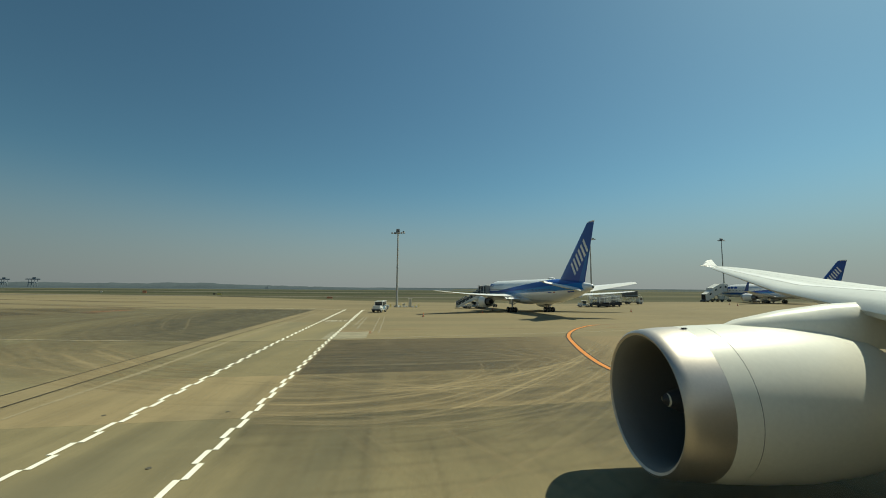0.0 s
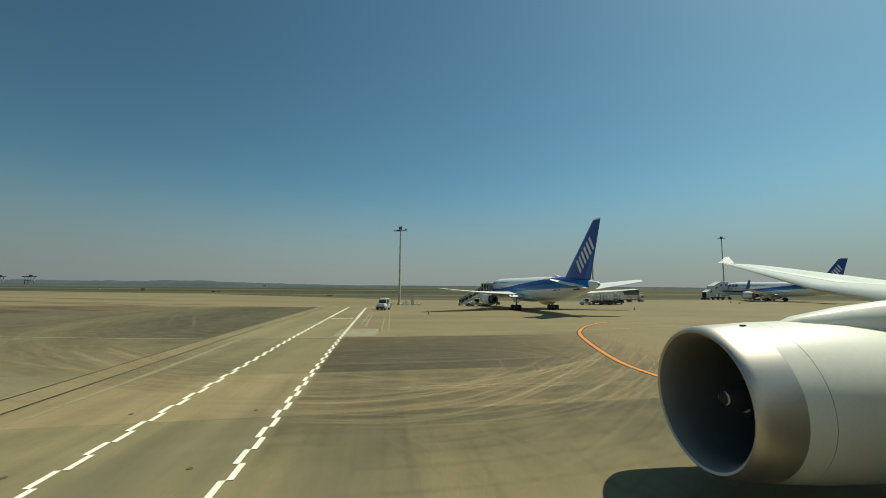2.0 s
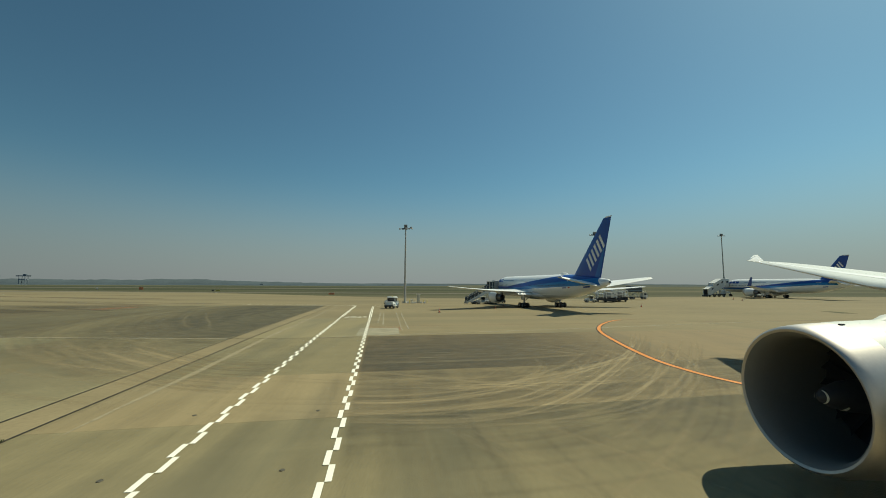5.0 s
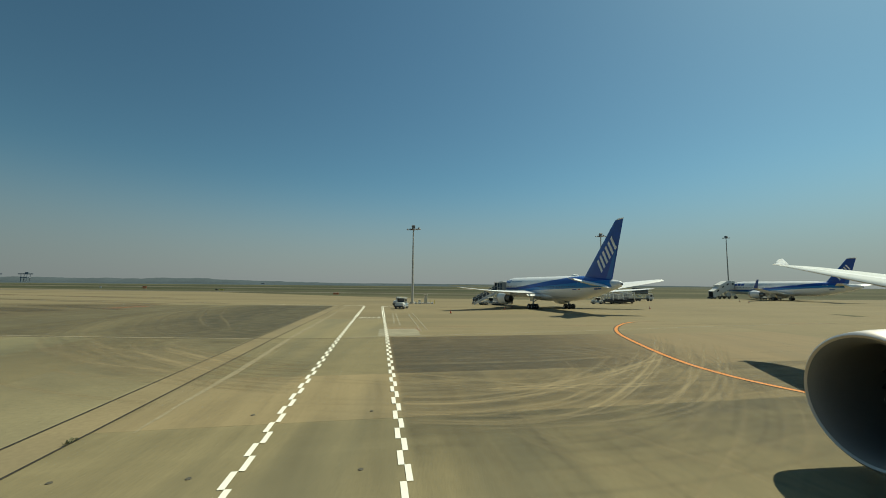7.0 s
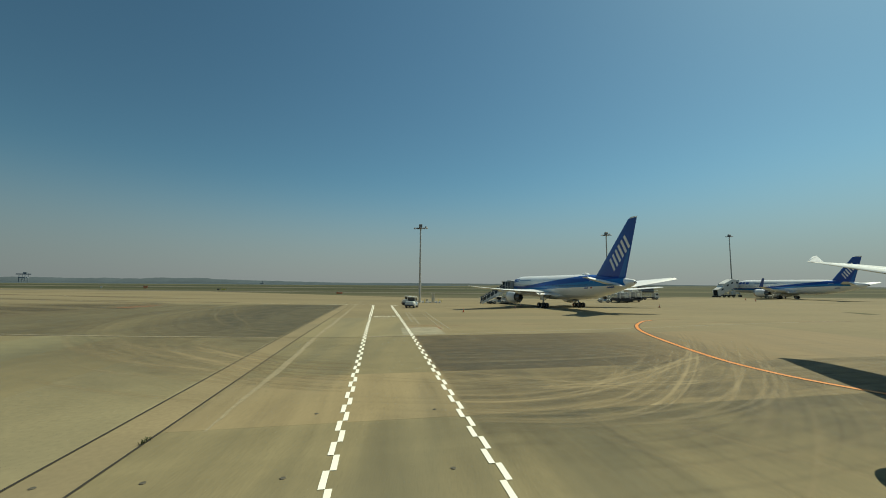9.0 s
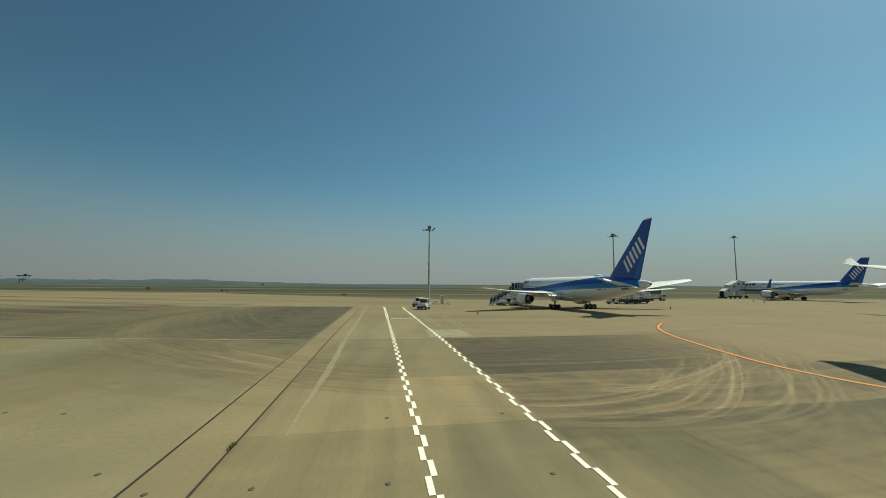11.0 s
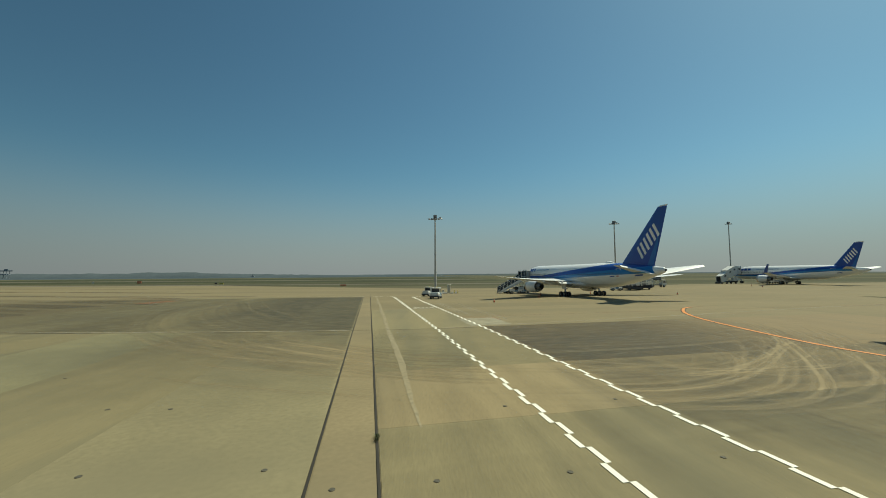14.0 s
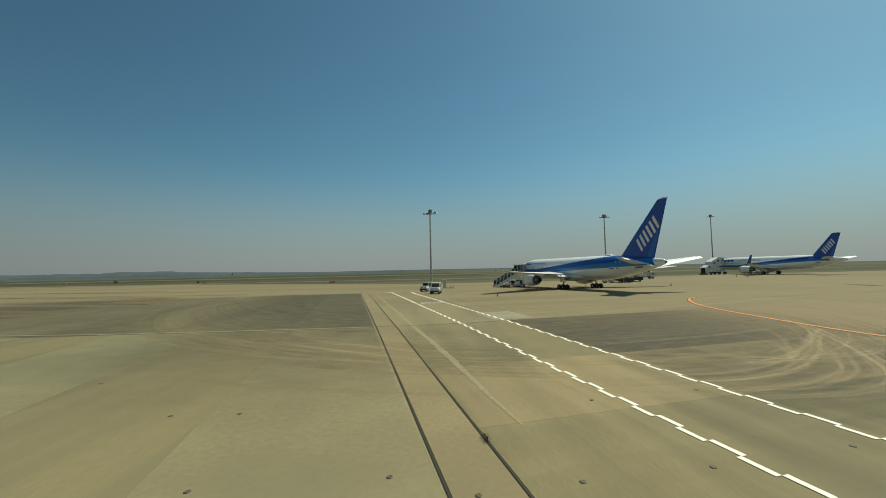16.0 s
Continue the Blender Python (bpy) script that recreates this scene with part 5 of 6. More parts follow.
def covered_stairs(m):
    t = thing("covered_stairs", m, "white enclosed boarding stairs with small dark windows at the airliner door", "boarding stairs", "boarding stairs")
    hw = 1.25
    upper = [(-4.9, 1.75), (-1.4, 3.3), (-1.4, 5.9), (-2.4, 5.9), (-5.6, 4.45), (-5.6, 2.2)]
    lower = [(-7.9, 0.55), (-7.2, 0.55), (-4.75, 1.65), (-5.45, 3.95), (-7.5, 2.75), (-8.1, 2.6)]
    part("tunnel", Shape().loft([[(x, -hw, z) for x, z in upper], [(x, hw, z) for x, z in upper]]), M_GSE, t)
    part("lower_tunnel", Shape().loft([[(x, -hw + 0.14, z) for x, z in lower], [(x, hw - 0.14, z) for x, z in lower]]), M_GSE, t)
    part("head_cabin", Shape().box(-0.65, 0, 4.6, 1.6, 2.7, 2.7, bevel=0.1), M_GSE, t)
    part("door_bellows", Shape().box(0.2, 0, 4.55, 0.5, 2.4, 2.4, bevel=0.1), M_GSE_DARK, t)
    for x, z, d in ((-2.5, 4.75, 0.0), (-4.3, 3.95, 0.0), (-6.3, 2.6, 0.14)):
        for sy in (-1, 1):
            part("window", Shape().loft([[(x - 0.36, sy * (hw - d + q), z - 0.4), (x + 0.36, sy * (hw - d + q), z - 0.08), (x + 0.36, sy * (hw - d + q), z + 0.4), (x - 0.36, sy * (hw - d + q), z + 0.08)] for q in (0.02, -0.03)]), M_GLASS, t)
    part("window", Shape().box(-0.6, -1.37, 4.9, 0.7, 0.05, 0.6, bevel=0.02), M_GLASS, t)
    for x, za, zb in ((-1.45, 3.3, 5.95), (-5.62, 2.2, 4.5)):
        part("joint_frame", Shape().box(x, 0, (za + zb) / 2, 0.12, 2 * hw + 0.08, zb - za, bevel=0.02), M_TAIL_GREY, t)
    # a solid dark panel paints the shade of the open entry
    part("entry", Shape().box(-8.05, 0, 1.55, 0.1, 1.6, 1.7, bevel=0.03), M_DARK, t, "dark panel standing for the shaded stair opening")
    part("foot_ramp", Shape().box(-8.3, 0, 0.35, 0.7, 2.0, 0.5, bevel=0.08), M_GSE_DARK, t)
    part("chassis", Shape().box(-3.9, 0, 0.7, 5.6, 2.1, 0.35, bevel=0.05), M_GSE_DARK, t)
    for x in (-1.6, -3.0, -4.4):
        part("lift_post", Shape().tube((x, -0.9, 0.8), (x - 0.3, -0.9, 2.9 + (x + 1.6) * 0.4), 0.1, n=8), M_GSE, t)
        part("lift_post", Shape().tube((x, 0.9, 0.8), (x - 0.3, 0.9, 2.9 + (x + 1.6) * 0.4), 0.1, n=8), M_GSE, t)
    part("cab", Shape().box(-2.4, -1.2, 1.5, 1.8, 0.6, 1.3, bevel=0.12), M_GSE, t)
    for x in (-1.9, -5.6):
        for sy in (-1, 1):
            a, b = wheel_mesh(0.45, 0.3)
            wo = part("wheel", a, M_TYRE, t)
            wo.location, wo.rotation_euler = (x, sy * 0.95, 0.45), (0, 0, radians(90))
            part("rim", b, M_STEEL, wo)


open_stairs(wide_at @ pose(-2.35, 21.7, 0))
covered_stairs(narrow_at @ pose(-2.7, 18.0, -0.1) @ Matrix.Diagonal((1.16, 1.0, 1.14, 1)))


M_TRACTOR = material("weathered_tractor_paint", (0.62, 0.63, 0.61), 0.5, var=0.12, scale=2)


def tow_tractor(m, label, mat=None):
    mat = mat or M_GSE
    t = thing("tow_tractor", m, label, "ground vehicle", "ground vehicles")
    part("body", Shape().box(0, 0, 0.72, 1.7, 3.3, 0.62, bevel=0.08), mat, t)
    part("hood", Shape().box(0, 1.05, 1.12, 1.5, 1.0, 0.3, bevel=0.08), mat, t)
    part("bumper", Shape().box(0, 1.72, 0.5, 1.75, 0.16, 0.28, bevel=0.03), M_GSE_DARK, t)
    part("windscreen", Shape().box(0, 0.42, 1.55, 1.45, 0.05, 0.75, turn=pose(0, 0, 0, -12), bevel=0.01), M_GLASS, t)
    for sx in (-1, 1):
        for y in (0.5, -0.75):
            part("roof_post", Shape().box(sx * 0.75, y, 1.5, 0.07, 0.07, 1.0), mat, t)
    part("cab_roof", Shape().box(0, -0.15, 2.02, 1.65, 1.65, 0.09, bevel=0.03), mat, t)
    part("rear_window", Shape().box(0, -0.78, 1.55, 1.4, 0.04, 0.6, bevel=0.01), M_GLASS, t)
    for sx in (-1, 1):
        part("side_window", Shape().box(sx * 0.77, -0.15, 1.62, 0.03, 1.05, 0.55, bevel=0.01), M_GLASS, t)
        part("side_door", Shape().box(sx * 0.84, -0.15, 0.82, 0.04, 0.95, 0.5, bevel=0.02), M_GSE_BLUE, t, "blue side door")
        part("fender", Shape().loft([[(sx * 0.62, y, z), (sx * 0.92, y, z), (sx * 0.92, y, z - 0.06), (sx * 0.62, y, z - 0.06)] for y, z in ((-1.6, 0.7), (-1.4, 0.98), (-1.05, 1.08), (-0.7, 0.98), (-0.5, 0.7))]), mat, t)
    part("beacon", Shape().tube((0, -0.2, 2.06), (0, -0.2, 2.22), 0.08, 0.06, 10), M_SIGN_YELLOW, t, "amber roof beacon")
    part("tow_hitch", Shape().box(0, -1.75, 0.5, 0.3, 0.22, 0.2, bevel=0.03), M_GSE_DARK, t)
    part("seat", Shape().box(0.3, -0.35, 1.2, 0.5, 0.5, 0.5, bevel=0.08), M_GSE_DARK, t)
    part("seat", Shape().box(-0.35, -0.35, 1.2, 0.5, 0.5, 0.5, bevel=0.08), M_GSE_DARK, t)
    for sx in (-0.55, 0.55):
        part("headlight", Shape().tube((sx, 1.66, 0.85), (sx, 1.7, 0.85), 0.11, n=12), M_SILVER, t)
    road_wheels(t, (1.1, -1.05), 0.74)
    return t


def cargo_dolly(m):
    t = thing("cargo_dolly", m, "white frame baggage dolly with dark deck standing on the apron", "ground equipment", "cargo dollies")
    part("deck", Shape().box(0, 0, 0.55, 1.7, 3.0, 0.14, bevel=0.02), M_GSE_DARK, t)
    for sx in (-0.8, 0.8):
        for sy in (-1.4, 1.4):
            part("post", Shape().box(sx, sy, 1.1, 0.07, 0.07, 1.1), M_GSE, t)
    for sy in (-1.4, 1.4):
        part("end_rail", Shape().box(0, sy, 1.62, 1.66, 0.07, 0.07), M_GSE, t)
        part("end_panel", Shape().box(0, sy, 1.0, 1.55, 0.04, 0.6), M_GSE, t)
    part("drawbar", Shape().tube((0, 1.5, 0.4), (0, 2.5, 0.3), 0.05, n=6), M_GSE_DARK, t)
    road_wheels(t, (1.0, -1.0), 0.7, 0.25, 0.14)


def box_truck(m, label, high):
    """A service truck; its scissor-lift body may stand raised."""
    t = thing("service_truck", m, label, "truck", "ground vehicles")
    part("chassis", Shape().box(0, 0, 0.75, 2.0, 6.6, 0.3, bevel=0.04), M_GSE_DARK, t)
    cab = part("cab", Shape().loft([[(x, y, z) for y, z in ((3.3, 0.6), (3.3, 1.4), (3.0, 2.3), (1.8, 2.35), (1.75, 0.6))] for x in (-1.05, 1.05)]), M_GSE, t)
    part("windscreen", Shape().loft([[(x, 3.32, 1.45), (x, 3.06, 2.2), (x, 3.02, 2.2), (x, 3.28, 1.45)] for x in (-0.9, 0.9)]), M_GLASS, cab)
    for sx in (-1, 1):
        part("side_window", Shape().box(sx * 1.05, 2.5, 1.82, 0.04, 0.8, 0.55, bevel=0.01), M_GLASS, cab)
    part("grille", Shape().box(0, 3.31, 0.95, 1.3, 0.04, 0.4, bevel=0.01), M_GSE_DARK, cab)
    for sx in (-0.75, 0.75):
        part("headlight", Shape().box(sx, 3.31, 0.95, 0.3, 0.05, 0.2, bevel=0.02), M_SILVER, cab)
        part("mirror", Shape().box(sx * 1.6, 3.1, 1.75, 0.12, 0.1, 0.3, bevel=0.02), M_GSE_DARK, cab)
    z = high
    part("box_body", Shape().box(0, -0.9, z + 1.05, 2.3, 4.6, 2.1, bevel=0.06), M_GSE if z < 1.5 else M_CANOPY, t)
    part("body_stripe", Shape().box(0, -0.9, z + 0.6, 2.34, 4.5, 0.14, bevel=0.01), M_GSE_BLUE, t)
    if z > 1.5:
        for sx in (-0.9, 0.9):
            part("scissor_arm", Shape().tube((sx, 0.9, 0.95), (sx, -2.8, z), 0.08, n=6), M_GSE, t)
            part("scissor_arm", Shape().tube((sx * 0.9, -2.8, 0.95), (sx * 0.9, 0.9, z), 0.08, n=6), M_GSE, t)
        part("platform", Shape().box(0, 2.0, z + 0.1, 2.2, 1.6, 0.1, bevel=0.02), M_GSE, t)
        part("platform_rail", Shape().box(0, 2.75, z + 0.7, 2.2, 0.05, 0.06), M_GSE, t)
    road_wheels(t, (2.4, -1.7), 0.92, 0.46, 0.3)


def belt_loader(m):
    t = thing("belt_loader", m, "white belt loader with inclined conveyor and rails", "ground vehicle", "ground vehicles")
    part("chassis", Shape().box(0, 0, 0.7, 1.9, 6.0, 0.45, bevel=0.06), M_GSE, t)
    part("cab", Shape().box(-0.6, 1.6, 1.35, 0.8, 1.1, 1.0, bevel=0.1), M_GSE, t)
    part("cab_roof", Shape().box(-0.6, 1.6, 2.15, 0.9, 1.3, 0.07, bevel=0.02), M_GSE, t)
    part("conveyor", Shape().loft([[(x, -4, 0.7), (x, -4, 0.95), (x, 4.2, 2.6), (x, 4.2, 2.35)] for x in (0.0, 0.9)]), M_GSE_DARK, t)
    for x in (-0.02, 0.92):
        part("side_rail", Shape().tube((x, -4, 1.5), (x, 4.2, 3.2), 0.04, n=6), M_GSE, t)
        for k in range(6):
            y = -4 + 8.2 * k / 5
            z = 0.85 + 1.65 * k / 5
            part("rail_post", Shape().tube((x, y, z), (x, y, z + 0.65), 0.03, n=6), M_GSE, t)
    road_wheels(t, (2.0, -1.8), 0.85, 0.4, 0.26)


def cargo_loader(m):
    t = thing("cargo_loader", m, "white container loader with railed platforms beside the airliner", "ground vehicle", "ground vehicles")
    part("main_frame", Shape().box(0, 0, 0.75, 3.0, 8.0, 0.5, bevel=0.06), M_GSE_DARK, t)
    part("rear_platform", Shape().box(0, -1.6, 1.35, 3.1, 4.6, 0.25, bevel=0.03), M_GSE_DARK, t)
    part("front_bridge", Shape().box(0, 2.9, 2.5, 3.2, 2.2, 0.25, bevel=0.03), M_GSE, t)
    for sx in (-1.3, 1.3):
        part("lift_column", Shape().box(sx, 1.6, 1.9, 0.3, 0.4, 2.3, bevel=0.03), M_GSE, t)
        part("scissor_arm", Shape().tube((sx, 1.9, 0.9), (sx, 3.8, 2.4), 0.09, n=6), M_GSE, t)
        part("bridge_rail", Shape().tube((sx * 1.15, 1.9, 3.5), (sx * 1.15, 4.0, 3.5), 0.04, n=6), M_GSE, t)
        for y in (1.9, 2.9, 4.0):
            part("rail_post", Shape().tube((sx * 1.15, y, 2.6), (sx * 1.15, y, 3.5), 0.035, n=6), M_GSE, t)
    for sx in (-1.5, 1.5):
        for y in (-3.8, -2.2, -0.6, 0.9):
            part("side_post", Shape().box(sx, y, 2.25, 0.2, 0.2, 2.0), M_GSE, t)
        part("side_rail", Shape().box(sx, -1.45, 3.25, 0.2, 4.9, 0.2), M_GSE, t)
        part("side_rail", Shape().box(sx, -1.45, 2.2, 0.16, 4.8, 0.16), M_STEEL, t)
        part("skirt_panel", Shape().box(sx, -1.2, 1.0, 0.06, 5.0, 0.55, bevel=0.02), M_GSE_DARK, t)
    part("mast_frame", Shape().box(0, 1.6, 3.6, 2.9, 0.2, 0.24), M_STEEL, t)
    part("end_frame", Shape().box(0, -3.85, 3.2, 3.1, 0.2, 0.22), M_GSE, t)
    part("end_frame", Shape().box(0, -3.85, 2.1, 3.1, 0.16, 0.16), M_GSE, t)
    part("end_post", Shape().box(0, -3.85, 2.3, 0.2, 0.2, 1.9), M_GSE, t)
    part("container", Shape().box(0.2, -1.9, 2.25, 2.0, 2.6, 1.5, bevel=0.12), M_SCREEN, t, "grey cargo container on the platform")
    part("control_stand", Shape().box(0.9, -3.2, 2.0, 0.7, 0.7, 1.1, bevel=0.06), M_GSE, t)
    for sx in (-1.35, 1.35):
        part("mast_post", Shape().box(sx, 1.6, 3.0, 0.22, 0.22, 1.4), M_GSE, t)
    part("operator_cab", Shape().box(-1.2, 3.4, 3.3, 0.7, 0.9, 1.3, bevel=0.06), M_GSE, t)
    road_wheels(t, (3.0, 1.8, -2.4), 1.35, 0.4, 0.3)


tow_tractor(pose(-14.0, 85.0, -0.01, 0, 0, 168) @ Matrix.Scale(1.16, 4), "grey-white open-cab tow tractor with dark windscreen near the light mast", M_TRACTOR)
tow_tractor(pose(-15.6, 97.5, -0.01, 0, 0, 150) @ Matrix.Scale(1.1, 4), "grey-white tow tractor parked behind another by the light mast", M_TRACTOR)
tow_tractor(wide_at @ pose(-7.6, 19.6, 0, 0, 0, 80), "white tow tractor parked under the boarding stairs")
tow_tractor(wide_at @ pose(-4.4, 21.0, 0, 0, 0, 100), "white baggage tractor beside the boarding stairs")
cargo_loader(pose(49.8, 124.4, -0.01, 0, 0, 4) @ Matrix.Scale(1.06, 4))
cargo_loader(pose(55.3, 127.6, -0.01, 0, 0, -4) @ Matrix.Scale(1.12, 4))
tow_tractor(pose(43.9, 121.4, -0.01, 0, 0, 80), "white tow tractor among the loaders")
cargo_dolly(pose(61.0, 136.7, -0.01, 0, 0, 80))
box_truck(pose(69.6, 142.9, -0.01, 0, 0, 272) @ Matrix.Scale(1.06, 4), "white high-lift service truck with a raised dark box body", 2.5)
cargo_dolly(narrow_at @ pose(2.0, 9.5, 0, 0, 0, 0))
cargo_dolly(narrow_at @ pose(2.0, 5.8, 0, 0, 0, 0))
belt_loader(narrow_at @ pose(5.2, 12.5, 0, 0, 0, 90))


def traffic_cone(x, y):
    t = thing("traffic_cone", pose(x, y, -0.008), "orange plastic traffic cone on the apron beside the airliner", "traffic cone", "traffic cones")
    part("base", Shape().box(0, 0, 0.02, 0.42, 0.42, 0.04, bevel=0.01), M_GSE_DARK, t)
    part("body", Shape().tube((0, 0, 0.04), (0, 0, 0.72), 0.15, 0.03, 14), M_CONE, t, smooth=40)
    part("band", Shape().tube((0, 0, 0.38), (0, 0, 0.5), 0.098, 0.079, 14), M_GSE, t, "white reflective band", smooth=40)


for tx, ty in ((-3.6, 70.5), (8.6, 84.4), (44.6, 92.0), (12.2, 95.5), (27, 101), (92.5, 122.0), (96.5, 131.0)):
    traffic_cone(tx, ty)


# ---- light masts and small airfield things ----
def light_mast(x, y, h):
    t = thing("light_mast", pose(x, y, -0.01), "tall grey steel apron floodlight mast with a lamp crown", "light mast", "apron light masts")
    part("foot", Shape().tube((0, 0, 0), (0, 0, 0.5), 0.75, 0.7, 16), M_CABINET, t, "concrete foot")
    part("pole", Shape().tube((0, 0, 0.4), (0, 0, h), 0.34, 0.19, 18), M_GALV, t, smooth=40)
    for k in range(3):
        part("pole_joint", Shape().tube((0, 0, h * (0.28 + 0.24 * k)), (0, 0, h * (0.28 + 0.24 * k) + 0.25), 0.36 - 0.045 * k, n=16), M_GALV, t)
    part("crown_ring", Shape().tube((0, 0, h - 0.25), (0, 0, h - 0.1), 0.6, 0.6, 18), M_LAMP, t)
    part("hoist_head", Shape().loft([[(sx * r, sy * r, z) for sx, sy in ((-1, -1), (1, -1), (1, 1), (-1, 1))] for r, z in ((0.38, h - 0.2), (0.5, h + 0.1), (0.5, h + 0.95), (0.36, h + 1.15))]), M_LAMP, t)
    part("cross_arm", Shape().tube((-1.75, 0, h - 0.15), (1.75, 0, h - 0.05), 0.07, n=8), M_LAMP, t)
    part("cross_arm", Shape().tube((0.3, 0, h - 0.1), (1.5, 0.9, h + 0.3), 0.06, n=8), M_LAMP, t)
    for px_, py_, pz_, rz in ((-1.75, 0, -0.1, 12), (-0.95, -0.15, -0.1, -8), (1.05, -0.1, -0.05, 5), (1.85, -0.05, 0.0, 25), (1.55, 0.9, 0.45, 140), (0.1, -0.75, -0.1, 0), (-0.8, 0.7, 0.0, 200)):
        lampo = part("floodlight", Shape().box(px_, py_, h + pz_, 0.52, 0.28, 0.44, turn=pose(0, 0, 0, -32, 0, rz), bevel=0.05), M_LAMP, t)
        part("lamp_glass", Shape().box(px_, py_, h + pz_ - 0.02, 0.44, 0.3, 0.34, turn=pose(0, 0, 0, -32, 0, rz), bevel=0.02), M_GLASS, lampo)
    part("access_door", Shape().box(0, -0.36, 1.2, 0.34, 0.06, 0.9, bevel=0.02), M_CABINET, t)


light_mast(-13.7, 113.5, 22.0)
light_mast(55.5, 145.0, 24.6)
light_mast(148.5, 205.0, 31.4)


def cabinet(x, y, sx, sy, sz, label):
    t = thing("electrical_cabinet", pose(x, y, -0.01, 0, 0, 5), label, "cabinet", "cabinets")
    part("plinth", Shape().box(0, 0, 0.08, sx + 0.16, sy + 0.16, 0.16, bevel=0.02), M_CABINET, t)
    b = part("body", Shape().box(0, 0, 0.16 + sz / 2, sx, sy, sz, bevel=0.03), M_CABINET, t)
    part("door", Shape().box(0, -sy / 2 - 0.01, 0.16 + sz / 2, sx * 0.86, 0.03, sz * 0.86, bevel=0.01), M_CABINET, b)
    part("roof", Shape().box(0, 0, 0.2 + sz, sx + 0.34, sy + 0.3, 0.12, bevel=0.03), M_CABINET, t)


cabinet(-9.8, 113.5, 0.85, 0.7, 2.3, "beige metal electrical cabinet beside the light mast")
cabinet(-11.6, 112.8, 0.6, 0.5, 0.8, "small beige control box beside the light mast")


def bollard(x, y, mat, label):
    t = thing("bollard", pose(x, y, -0.01), label, "bollard", "bollards")
    part("post", Shape().tube((0, 0, 0), (0, 0, 0.95), 0.09, n=10), mat, t)
    part("cap", Shape().tube((0, 0, 0.95), (0, 0, 1.02), 0.1, 0.06, 10), mat, t)


def kerb_block(x, y, w):
    t = thing("kerb_block", pose(x, y, -0.01, 0, 0, 3), "low white-painted concrete block beside the light mast", "concrete block", "mast kerb blocks")
    part("block", Shape().loft([[(-w / 2, -0.25, 0), (w / 2, -0.25, 0), (w / 2, 0.25, 0), (-w / 2, 0.25, 0)], [(-w / 2, -0.25, 0.2), (w / 2, -0.25, 0.2), (w / 2, 0.25, 0.2), (-w / 2, 0.25, 0.2)], [(-w / 2 + 0.08, -0.14, 0.45), (w / 2 - 0.08, -0.14, 0.45), (w / 2 - 0.08, 0.14, 0.45), (-w / 2 + 0.08, 0.14, 0.45)]]), M_GSE, t)
    for sx in (-0.25, 0.25):
        part("lifting_slot", Shape().box(sx * w, -0.235, 0.1, 0.14, 0.05, 0.12), M_GSE_DARK, t)


for kx, kw in ((-12.5, 0.9), (-11.4, 0.8), (-10.6, 0.5), (-8.9, 0.7), (-7.9, 0.6)):
    kerb_block(kx, 112.0, kw)


for bx, by in ((-8.2, 112.2), (-7.2, 113.4), (-15.2, 111.6), (-12.2, 111.2)):
    bollard(bx, by, M_SIGN_YELLOW, "yellow guard post by the light mast")


def marker_board(x, y, w, h, mat, label):
    t = thing("marker_board", pose(x, y, -0.04, 0, 0, 10), label, "airfield sign", "airfield signs")
    part("panel", Shape().box(0, 0, h / 2 + 0.3, w, 0.15, h, bevel=0.03), mat, t)
    for sx in (-0.35, 0.35):
        part("post", Shape().tube((sx * w, 0, 0), (sx * w, 0, 0.4), 0.06, n=6), M_STEEL, t)


marker_board(-276, 356, 3.4, 2.2, M_SIGN_ORANGE, "orange airfield marker board on the far grass")
marker_board(-172, 296, 3.0, 1.0, M_SIGN_YELLOW, "yellow airfield direction sign at the apron edge")
marker_board(-176.5, 297, 1.6, 1.0, M_GSE_DARK, "black airfield sign at the apron edge")
marker_board(-330, 372, 1.8, 1.4, M_GSE, "small white marker board on the far grass")
marker_board(-62, 210, 3.0, 0.9, M_SIGN_ORANGE, "orange marker board in the grass beyond the mast")


# ---- own airliner beside the camera: aft hull, wing and engine ----
M_WING = material("wing_grey_paint", (0.60, 0.61, 0.57), 0.45, var=0.07, scale=0.6)
M_COWL = material("cowling_cream_paint", (0.80, 0.78, 0.69), 0.42, var=0.05, scale=0.9, coat=0.15)


